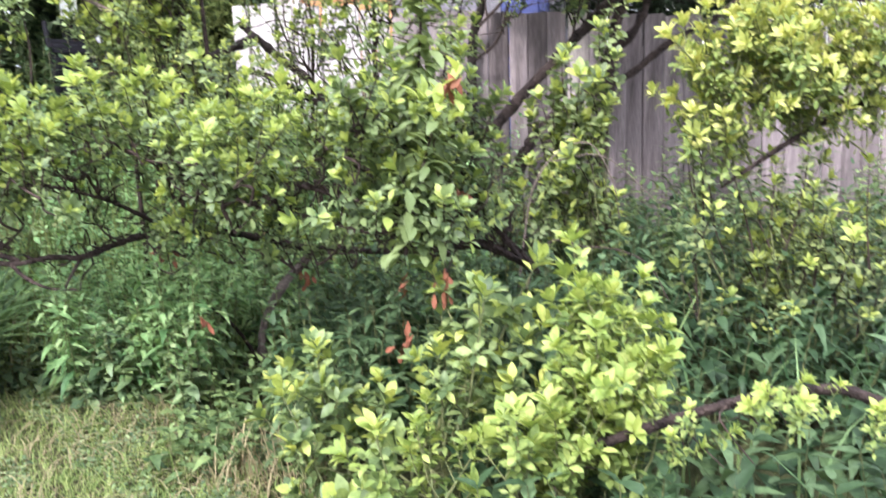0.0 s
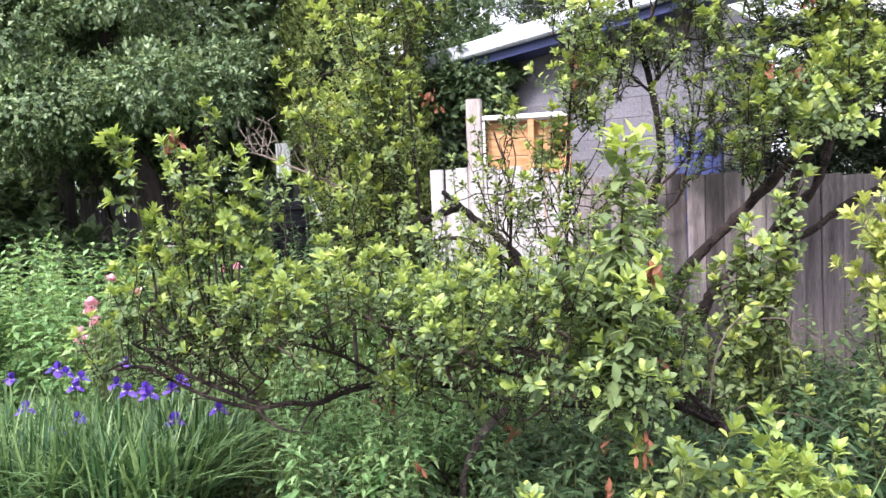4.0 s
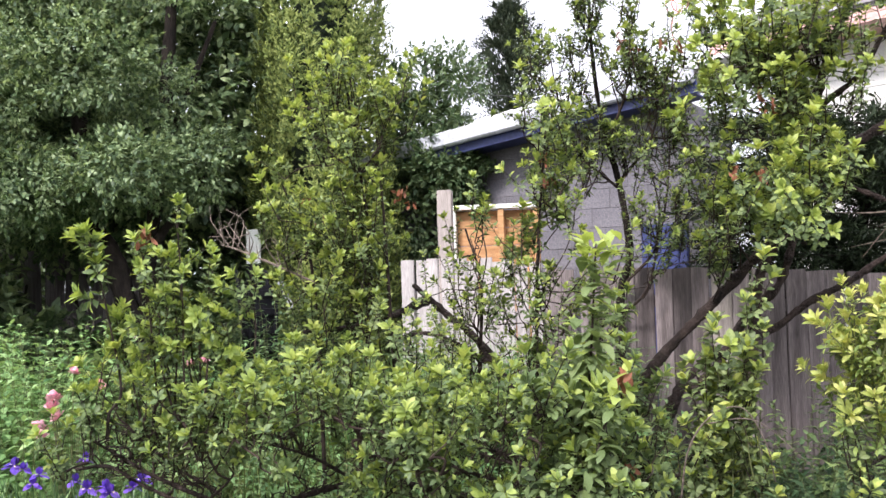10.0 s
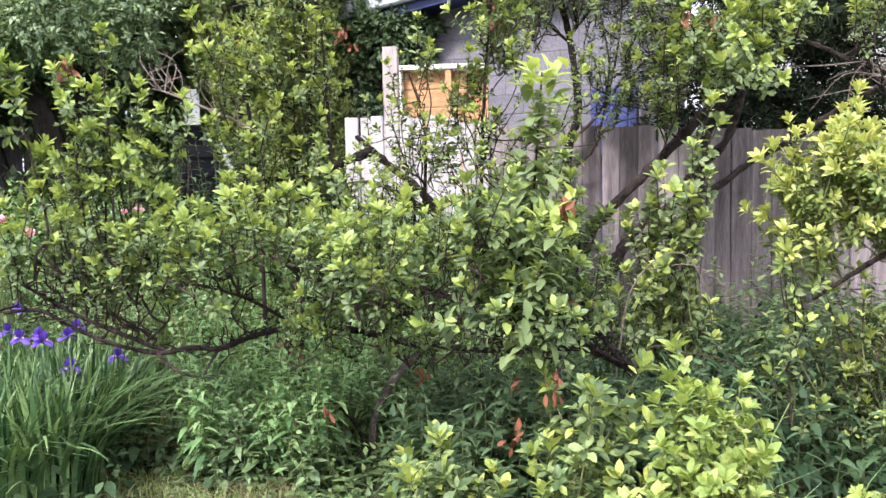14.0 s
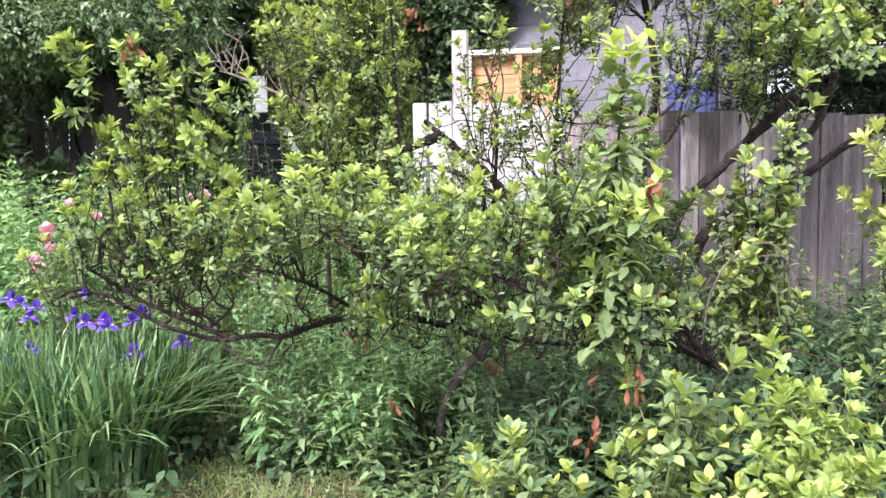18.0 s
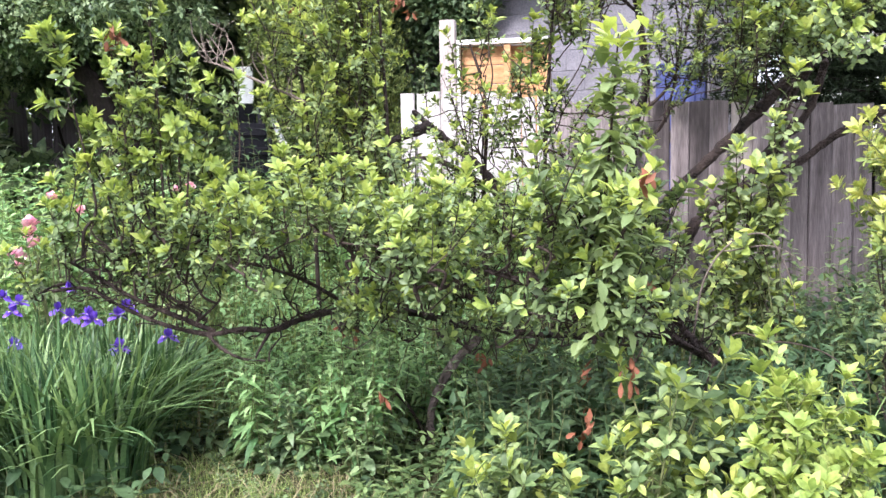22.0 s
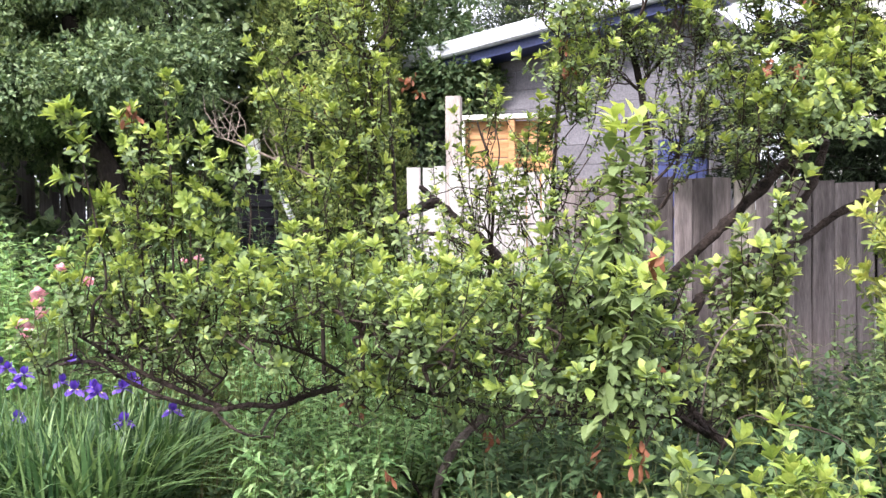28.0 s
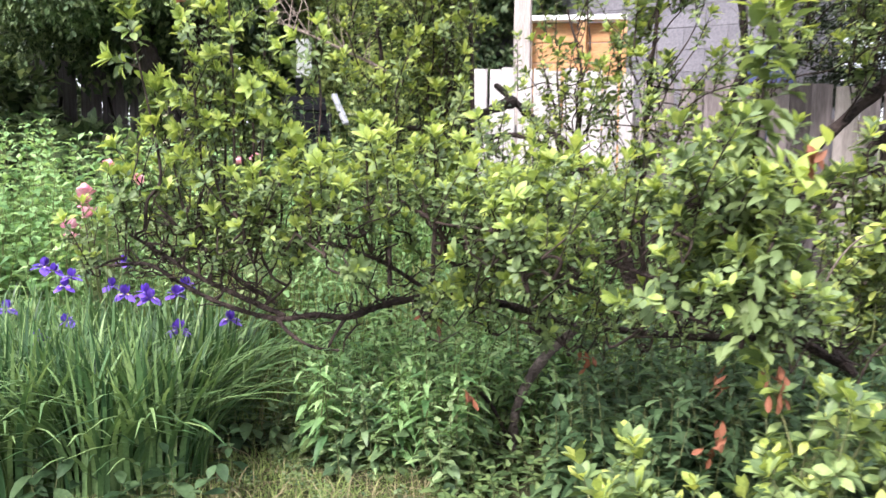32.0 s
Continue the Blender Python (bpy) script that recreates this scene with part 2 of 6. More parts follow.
M_WHITEWASH = surface("whitewashed_boards", (0.31, 0.285, 0.29), (0.46, 0.43, 0.43), 4, 0.75, (5, 5, 0.5), 30, 0.3, 0.004, 0.08, 0, (0.4, 0.36, 0.35))
M_ORANGEWOOD = surface("raw_pine_board", (0.42, 0.21, 0.085), (0.56, 0.32, 0.15), 5, 0.7, (0.5, 6, 6), 36, 0.3, 0.004, 0.2)
M_BLOCK = surface("grey_concrete_block", (0.145, 0.141, 0.162), (0.2, 0.194, 0.218), 3, 0.92, (1, 1, 1), 70, 0.6, 0.006, 0.1)
M_MORTAR = surface("mortar", (0.17, 0.166, 0.185), (0.21, 0.205, 0.225), 8, 0.95, (1, 1, 1), 90, 0.5)
M_ROOFWHITE = surface("white_metal_roof", (0.78, 0.78, 0.8), (0.84, 0.84, 0.86), 2, 0.45, (1, 1, 1), 400, 0.03, 0.002, 0.03)
M_GUTTER = surface("grey_painted_gutter", (0.42, 0.44, 0.5), (0.52, 0.54, 0.6), 3, 0.5, (1, 1, 1), 20, 0.1)
M_BLUE = surface("blue_paint", (0.03, 0.042, 0.14), (0.045, 0.062, 0.2), 4, 0.5, (1, 1, 1), 40, 0.15)
M_SHINGLE = surface("grey_shingle", (0.14, 0.13, 0.145), (0.26, 0.245, 0.26), 6, 0.9, (1, 1, 1), 140, 0.7, 0.004, 0.35)
M_SIDING = surface("white_siding", (0.72, 0.72, 0.7), (0.8, 0.8, 0.78), 2, 0.55, (1, 1, 1), 400, 0.05, 0.002, 0.06)
M_PINKTRIM = surface("pink_painted_trim", (0.6, 0.36, 0.34), (0.7, 0.45, 0.42), 3, 0.6, (1, 1, 1), 30, 0.15, 0.003, 0.08)
M_DISH = surface("grey_dish_enamel", (0.035, 0.035, 0.042), (0.055, 0.055, 0.064), 3, 0.7, (1, 1, 1), 40, 0.08)
M_STEEL = surface("galvanised_steel", (0.1, 0.105, 0.115), (0.16, 0.165, 0.18), 8, 0.55, (1, 1, 1), 60, 0.15, 0.003, 0.1, 0.2)
M_OLDWOOD = surface("old_grey_wood", (0.1, 0.09, 0.095), (0.25, 0.22, 0.235), 5, 0.9, (7, 7, 0.35), 42, 0.8, 0.008, 0.3)
M_CABLE = surface("dark_cable", (0.03, 0.03, 0.035), (0.05, 0.05, 0.055), 8, 0.6)
M_COPPERCABLE = surface("red_brown_cable", (0.28, 0.09, 0.06), (0.36, 0.13, 0.08), 8, 0.5)
M_BLACK = surface("black_plastic", (0.006, 0.006, 0.008), (0.012, 0.012, 0.015), 8, 0.85)
M_CHAIRGREY = surface("grey_plastic_strap", (0.2, 0.21, 0.23), (0.3, 0.31, 0.33), 8, 0.5)
M_SOIL = surface("garden_soil_and_litter", (0.03, 0.03, 0.016), (0.075, 0.085, 0.034), 3.2, 0.95, (1, 1, 1), 45, 0.9, 0.03)
# near-black colour that stands for the shade inside the cedar crown
M_CROWNSHADE = surface("crown_shade_fill", (0.01, 0.016, 0.01), (0.02, 0.03, 0.016), 3, 0.95, (1, 1, 1), 20, 0.9, 0.05)


# ---- mesh building ----
class Soup:
    """Collects vertices and faces for one mesh."""

    def __init__(self):
        self.v, self.f, self.n = [], [], 0

    def add(self, verts, faces, mat=0):
        verts = np.asarray(verts, float).reshape(-1, 3)
        faces = np.asarray(faces, int)
        m = np.broadcast_to(np.asarray(mat, int), (len(faces),))
        self.v.append(verts)
        self.f.append((faces + self.n, m))
        self.n += len(verts)

    def mesh(self, name, mats, smooth=True):
        me = bpy.data.meshes.new(name)
        v = np.concatenate(self.v)
        loops = np.concatenate([f.ravel() for f, _ in self.f])
        totals = np.concatenate([np.full(len(f), f.shape[1]) for f, _ in self.f])
        mi = np.concatenate([m for _, m in self.f])
        me.vertices.add(len(v))
        me.vertices.foreach_set("co", v.ravel())
        me.loops.add(len(loops))
        me.loops.foreach_set("vertex_index", loops.astype(np.int32))
        me.polygons.add(len(totals))
        me.polygons.foreach_set("loop_start", (np.cumsum(totals) - totals).astype(np.int32))
        me.polygons.foreach_set("loop_total", totals.astype(np.int32))
        for m in mats:
            me.materials.append(m)
        me.polygons.foreach_set("material_index", mi.astype(np.int32))
        me.polygons.foreach_set("use_smooth", np.full(len(totals), smooth))
        me.update(calc_edges=True)
        return me


def child(name, me, parent=None, label="", m=None, kind=""):
    ob = new(name, me)
    if m is not None:
        ob.matrix_basis = m
    if parent is not None:
        ob.parent = parent
    if label or kind:
        tagged(ob, label=label, kind=kind)
    return ob


def thing(name, at, label, category, group="", kind=""):
    ob = new(name)
    ob.empty_display_size = 0.1
    ob.location = at
    return tagged(ob, label, category, group, kind)


def unit(a):
    return a / np.maximum(np.linalg.norm(a, axis=-1, keepdims=True), 1e-9)


def smooth_line(pts, per=6):
    """A Catmull-Rom curve through the points."""
    p = np.asarray(pts, float)
    if len(p) < 3:
        return p[0] + (p[-1] - p[0]) * np.linspace(0, 1, per + 1)[:, None]
    q = np.vstack([2 * p[0] - p[1], p, 2 * p[-1] - p[-2]])
    out = []
    for i in range(1, len(q) - 2):
        for t in np.linspace(0, 1, per, endpoint=False):
            a, b, c, d = q[i - 1], q[i], q[i + 1], q[i + 2]
            out.append(0.5 * (2 * b + (c - a) * t + (2 * a - 5 * b + 4 * c - d) * t * t + (3 * b - a - 3 * c + d) * t ** 3))
    out.append(p[-1])
    return np.array(out)


def tube(soup, line, r0, r1, sides=7, rough=0.0, mat=0, r=rng):
    """A tapered, knotty tube along a line, with closed ends."""
    line = np.asarray(line, float)
    n = len(line)
    d = unit(np.gradient(line, axis=0))
    ref = np.array([0.31, 0.87, 0.39])
    a = unit(np.cross(d, ref))
    b = np.cross(d, a)
    ang = np.linspace(0, 2 * np.pi, sides, endpoint=False)
    rad = np.linspace(r0, r1, n)[:, None] * (1 + rough * r.normal(0, 1, (n, sides)) * 0.6 + rough * r.normal(0, 1, (n, 1)))
    v = line[:, None] + rad[..., None] * (np.cos(ang)[None, :, None] * a[:, None] + np.sin(ang)[None, :, None] * b[:, None])
    i = np.arange(n - 1)[:, None] * sides
    k = np.arange(sides)[None]
    k2 = (k + 1) % sides
    f = np.stack([i + k, i + k2, i + sides + k2, i + sides + k], -1).reshape(-1, 4)
    base = soup.n
    soup.add(v, f, mat)
    tip = np.vstack([line[-1] + d[-1] * r1, v[-1]])
    soup.add(tip, [[0, 1 + j, 1 + (j + 1) % sides] for j in range(sides)], mat)
    foot = np.vstack([line[0] - d[0] * r0 * 0.3, v[0]])
    soup.add(foot, [[0, 1 + (j + 1) % sides, 1 + j] for j in range(sides)], mat)


ROWS_FINE = [(0.0, 0.0), (0.13, 0.3), (0.36, 0.8), (0.59, 1.0), (0.84, 0.6), (1.0, 0.0)]
ROWS_LANCE = [(0.0, 0.0), (0.1, 0.5), (0.3, 1.0), (0.62, 0.68), (1.0, 0.0)]
ROWS_PLAIN = [(0.0, 0.0), (0.5, 1.0), (1.0, 0.0)]


def leaves(soup, P, D, N, L, W, mat, fine=True, droop=0.25, fold=0.28):
    """Leaf blades from P along D, facing N, folded on the midrib and bent down towards the tip."""
    P, D, N = (np.asarray(a, float).reshape(-1, 3) for a in (P, D, N))
    n = len(P)
    if not n:
        return
    L = np.broadcast_to(np.asarray(L, float), (n,))
    W = np.broadcast_to(np.asarray(W, float), (n,))
    droop = np.broadcast_to(np.asarray(droop, float), (n,))
    D = unit(D)
    S = unit(np.cross(D, N))
    N = np.cross(S, D)
    rows = ROWS_LANCE if fine == "lance" else ROWS_FINE if fine else ROWS_PLAIN
    v, idx, k = [], [], 0
    for u, w in rows:
        mid = P + D * (u * L)[:, None] - N * (droop * u * u * L)[:, None]
        if w == 0:
            v.append(mid)
            idx.append((k,))
            k += 1
        else:
            lift = N * (fold * w * W * 0.5)[:, None]
            v += [mid - S * (w * W * 0.5)[:, None] + lift, mid, mid + S * (w * W * 0.5)[:, None] + lift]
            idx.append((k, k + 1, k + 2))
            k += 3
    verts = np.stack(v, 1).reshape(-1, 3)
    off = (np.arange(n) * k)[:, None]
    tris, quads = [], []
    for a, b in zip(idx, idx[1:]):
        if len(a) == 1:
            tris += [(a[0], b[1], b[0]), (a[0], b[2], b[1])]
        elif len(b) == 1:
            tris += [(a[0], a[1], b[0]), (a[1], a[2], b[0])]
        else:
            quads += [(a[0], a[1], b[1], b[0]), (a[1], a[2], b[2], b[1])]
    mat = np.broadcast_to(np.asarray(mat, int), (n,))
    t = (np.array(tris)[None] + off[:, None]).reshape(-1, 3)
    start = soup.n
    soup.add(verts, t, np.repeat(mat, len(tris)))
    if quads:
        q = (np.array(quads)[None] + off[:, None]).reshape(-1, 4)
        soup.f.append((q + start, np.repeat(mat, len(quads))))


def blades(soup, P, turn, height, lean, width, mat=0, steps=4, curl=1.0):
    """Grass-like blades: upright at the foot, arching over in the direction turn."""
    n = len(P)
    d = np.stack([np.cos(turn), np.sin(turn), np.zeros(n)], 1)
    s = np.stack([-np.sin(turn), np.cos(turn), np.zeros(n)], 1)
    up = np.array([0, 0, 1.0])
    v = []
    for k in range(steps + 1):
        u = k / steps
        c = P + up * (height * (u - 0.35 * lean * u ** 3 * curl))[:, None] + d * (height * lean * u ** 2.2)[:, None]
        w = width * (1 - u ** 3) * 0.5 + 0.0004
        v += [c - s * w[:, None], c + s * w[:, None]]
    k2 = 2 * (steps + 1)
    verts = np.stack(v, 1).reshape(-1, 3)
    f = np.array([(2 * k, 2 * k + 1, 2 * k + 3, 2 * k + 2) for k in range(steps)])
    f = (f[None] + (np.arange(n) * k2)[:, None, None]).reshape(-1, 4)
    soup.add(verts, f, np.repeat(np.broadcast_to(mat, (n,)), steps))


def box_mesh(name, size, mat, bevel=0.004, jitter=0.0):
    bm = bmesh.new()
    bmesh.ops.create_cube(bm, size=1)
    for v in bm.verts:
        v.co = Vector((v.co.x * size[0], v.co.y * size[1], v.co.z * size[2]))
        if jitter:
            v.co += Vector([random.uniform(-jitter, jitter) for _ in range(3)])
    if bevel:
        bmesh.ops.bevel(bm, geom=bm.edges[:], offset=bevel, segments=1, affect='EDGES')
    me = bpy.data.meshes.new(name)
    bm.to_mesh(me)
    bm.free()
    me.materials.append(mat)
    return me


def flat(verts, faces, name, mat):
    me = bpy.data.meshes.new(name)
    me.from_pydata([tuple(v) for v in verts], [], faces)
    me.materials.append(mat)
    return me


def slab(name, corners, thick, mat):
    """A slab over four corners, thickened downwards along its normal."""
    c = [Vector(p) for p in corners]
    n = (c[1] - c[0]).cross(c[3] - c[0]).normalized()
    lo = [p - n * thick for p in c]
    return flat(c + lo, [(0, 1, 2, 3), (7, 6, 5, 4), (0, 4, 5, 1), (1, 5, 6, 2), (2, 6, 7, 3), (3, 7, 4, 0)], name, mat)


# ---- ground ----
def ground_height(x, y):
    return 0.035 * math.sin(x * 1.7 + 1) * math.cos(y * 1.3) + 0.03 * max(0.0, min(y - 3.5, 6.0)) - 0.02 * max(0.0, min(3.0 - y, 3.0)) * 0.3


def ground_heights(x, y):
    return 0.035 * np.sin(x * 1.7 + 1) * np.cos(y * 1.3) + 0.03 * np.clip(y - 3.5, 0, 6) - 0.006 * np.clip(3.0 - y, 0, 3)


def build_ground():
    near = np.concatenate([[-900, -300, -90, -30], np.linspace(-12, 12, 97), [30, 90, 300, 900]])
    xs, ys = np.meshgrid(near, near + 4, indexing="ij")
    fade = np.clip(1.3 - np.hypot(xs, ys - 4) / 40, 0, 1)
    zs = ground_heights(xs, ys) * fade + 0.012 * rng.normal(0, 1, xs.shape) * (fade > 0.9)
    n = len(near)
    i, j = np.meshgrid(np.arange(n - 1), np.arange(n - 1), indexing="ij")
    f = np.stack([i * n + j, (i + 1) * n + j, (i + 1) * n + j + 1, i * n + j + 1], -1).reshape(-1, 4)
    s = Soup()
    s.add(np.stack([xs, ys, zs], -1), f)
    tagged(child("ground", s.mesh("ground", [M_SOIL])), "dark garden soil with leaf litter under plants", "ground", kind="structure")


build_ground()


# ---- grey board fence ----
def board_mesh(name, w, h, t, mat, r, top=0.0):
    """An upright board, foot at the origin, cupped and worn a little."""
    n = 7
    z = np.linspace(0, h, n)
    bow = r.normal(0, 0.004, n).cumsum() * 0.5
    s = Soup()
    ring = []
    c = 0.007
    for k in range(n):
        x0, x1 = -w / 2 + r.normal(0, 0.0012), w / 2 + r.normal(0, 0.0012)
        dz = top if k == n - 1 else 0
        y0, y1, m = -t / 2 + bow[k], t / 2 + bow[k], r.normal(0, 0.002)
        ring.append([(x0, y0 + c, z[k]), (x0 + c, y0, z[k]), (0, y0 + m, z[k]), (x1 - c, y0, z[k] + dz), (x1, y0 + c, z[k] + dz), (x1, y1, z[k] + dz), (x0, y1, z[k])])
    f = [(k * 7 + j, k * 7 + (j + 1) % 7, (k + 1) * 7 + (j + 1) % 7, (k + 1) * 7 + j) for k in range(n - 1) for j in range(7)]
    s.add(ring, f)
    s.f.append((np.array([[(n - 1) * 7 + j for j in range(7)], [6, 5, 4, 3, 2, 1, 0]]), np.zeros(2, int)))
    return s.mesh(name, [mat], False)


def board_fence(name, label, x0, x1, y, z_top0, z_top1, foot, mat, pitch, seed, pale=(), gap=0.005):
    r = np.random.default_rng(seed)
    root = thing(name, ((x0 + x1) / 2, y, foot), label, "fence", kind="structure")
    k, x = 0, x0
    base = Vector(root.location)
    while x < x1 - pitch * 0.4:
        w = pitch * r.uniform(0.86, 1.1)
        u = (x + w / 2 - x0) / (x1 - x0)
        top = z_top0 + (z_top1 - z_top0) * u + r.normal(0, 0.012)
        me = board_mesh("fence_board", w - gap, top - foot, 0.02, M_PALEWOOD if k in pale else mat, r, r.normal(0, 0.004))
        child("board", me, root, m=pose(x + w / 2 - base.x, r.normal(0, 0.003) + (0.011 if k % 2 else 0), 0, r.normal(0, 0.25), r.normal(0, 0.45), r.normal(0, 0.8)))
        x += w
        k += 1
    for h in (0.35, 1.35):
        me = box_mesh("fence_rail", (x1 - x0, 0.04, 0.09), mat)
        child("rail", me, root, m=pose(0, 0.052, h, 0, (z_top0 - z_top1) / (x1 - x0) * 57, 0))
    for i in range(3):
        me = box_mesh("fence_post", (0.09, 0.09, 1.6), mat, 0.008)
        child("post", me, root, m=pose((i - 1) * (x1 - x0) * 0.46, 0.11, 0.75))
    return root


board_fence("fence", "weathered grey upright board fence with gaps", -0.42, 4.4, 6.72, 1.9, 1.63, 0.16, M_WOOD, 0.145, 3, (9,), 0.003)
board_fence("fence", "low fence of whitewashed upright boards", -1.62, -0.42, 7.02, 2.0, 1.93, 0.16, M_WHITEWASH, 0.11, 5)
board_fence("fence", "old grey board fence behind the tree trunks", -9.0, -5.3, 10.2, 2.5, 2.45, 0.16, M_OLDWOOD, 0.16, 9, (), -0.004)


# ---- wooden post and pine shelf frame behind the fence ----
def gate_post():
    root = thing("post", (-1.325, 7.6, 0.15), "tall weathered square wooden post behind the fence", "post")
    s = Soup()
    r = np.random.default_rng(2)
    z = np.linspace(0, 2.46, 10)
    ring = [[(sx * 0.064 + r.normal(0, 0.002), sy * 0.064 + r.normal(0, 0.002), h) for sx, sy in ((-1, -1), (0, -1.02), (1, -1), (1, 1), (-1, 1))] for h in z]
    s.add(ring, [(k * 5 + j, k * 5 + (j + 1) % 5, k * 5 + 5 + (j + 1) % 5, k * 5 + 5 + j) for k in range(9) for j in range(5)])
    s.f.append((np.array([[45, 46, 47, 48, 49]]), np.zeros(1, int)))
    child("shaft", s.mesh("post_shaft", [M_PALEWOOD], False), root)


def pine_frame():
    root = thing("shelf_frame", (-0.95, 8.3, 0.15), "raw pine board shelf with a white painted rim", "shelf")
    for k in range(13):
        child("board", box_mesh("pine_board", (0.79, 0.02, 0.166), M_ORANGEWOOD, 0.005), root, m=pose(random.uniform(-0.004, 0.004), 0.06, 0.19 + 0.171 * k, random.uniform(-2, 2)))
    for x in (-0.4, 0.06, 0.4):
        child("upright", box_mesh("pine_upright", (0.06 if x > 0 else 0.045, 0.1, 2.32), M_ORANGEWOOD if x > 0 else M_SIDING, 0.005), root, m=pose(x, 0, 1.17))
    child("rim", box_mesh("white_rim", (0.86, 0.13, 0.045), M_SIDING, 0.006), root, "white painted top rim", pose(0, 0, 2.355))
    for z in (1.3, 1.72):
        child("shelf", box_mesh("pine_shelf", (0.76, 0.11, 0.022), M_ORANGEWOOD), root, m=pose(0, 0.0, z))


gate_post()
pine_frame()


# ---- garage of grey blocks with a white roof ----
def garage():
    corner = Vector((-3.15, 10.32, 0.1))
    turn = math.degrees(math.atan2(-0.39, 0.92))
    root = thing("garage", corner, "grey concrete block garage with a white metal roof", "garage")
    root.rotation_euler = (0, 0, radians(turn))
    length, deep, eave, ridge, rise = 4.4, 1.7, 3.08, 1.75, 0.3
    core = box_mesh("garage_core", (length - 0.02, deep, 3.6), M_MORTAR, 0)
    wall = child("wall", core, root, "mortar-grey block wall", pose(length / 2, deep / 2 + 0.012, 1.6))
    block = box_mesh("block", (0.393, 0.05, 0.193), M_BLOCK, 0.003)
    for row in range(17):
        for col in range(11):
            x = 0.2 + 0.4 * col + (0.2 if row % 2 else 0)
            if x > 3.9 and row < 11 or x > length - 0.15:
                continue
            child("block", block, wall, m=pose(x - length / 2, -deep / 2 + 0.02 + random.uniform(-0.001, 0.001), 0.1 + 0.2 * row - 1.6))
    door = child("door", box_mesh("blue_door", (0.46, 0.05, 2.1), M_BLUE, 0.006), root, "blue painted door", pose(4.16, -0.015, 1.15))
    for z in (-0.65, 0.02, 0.7):
        child("panel", box_mesh("door_panel", (0.3, 0.02, 0.6), M_BLUE, 0.01), door, m=pose(0, -0.03, z))
    end = child("end_wall", box_mesh("end_wall", (0.02, deep, 3.4), M_BLOCK, 0.004), root, "grey end wall", pose(length + 0.012, deep / 2, 1.7))
    lift = Matrix.Translation((0, -0.4, eave)) @ pose(0, 0, 0, 0, -6.7, 0)
    s = slab("roof_sheet", [(-0.4, 0, 0), (length + 0.3, 0, 0), (length + 0.3, ridge, ridge * rise), (-0.4, ridge, ridge * rise)], 0.03, M_ROOFWHITE)
    roof = child("roof", s, root, "white ribbed metal roof", lift)
    for k in range(16):
        child("rib", box_mesh("roof_rib", (0.03, ridge * 1.03, 0.02), M_ROOFWHITE, 0.004), roof, m=pose(-0.2 + 0.3 * k, ridge / 2, ridge * rise / 2 + 0.012, math.degrees(math.atan(rise))))
    back = slab("roof_back", [(-0.4, ridge, ridge * rise), (length + 0.3, ridge, ridge * rise), (length + 0.3, 2.3, 0.3), (-0.4, 2.3, 0.3)], 0.03, M_ROOFWHITE)
    child("roof", back, root, m=lift)
    child("gutter", box_mesh("gutter", (length + 0.6, 0.1, 0.16), M_GUTTER, 0.02), root, "grey painted gutter", lift @ pose(length / 2 - 0.05, -0.05, -0.08))
    child("fascia", box_mesh("fascia", (length + 0.6, 0.03, 0.16), M_BLUE, 0.004), root, "blue painted fascia board", lift @ pose(length / 2 - 0.05, 0.02, -0.17))
    child("soffit", box_mesh("soffit", (length + 0.5, 0.42, 0.02), M_BLUE, 0), root, "blue painted soffit", lift @ pose(length / 2 - 0.05, 0.23, -0.22))


garage()


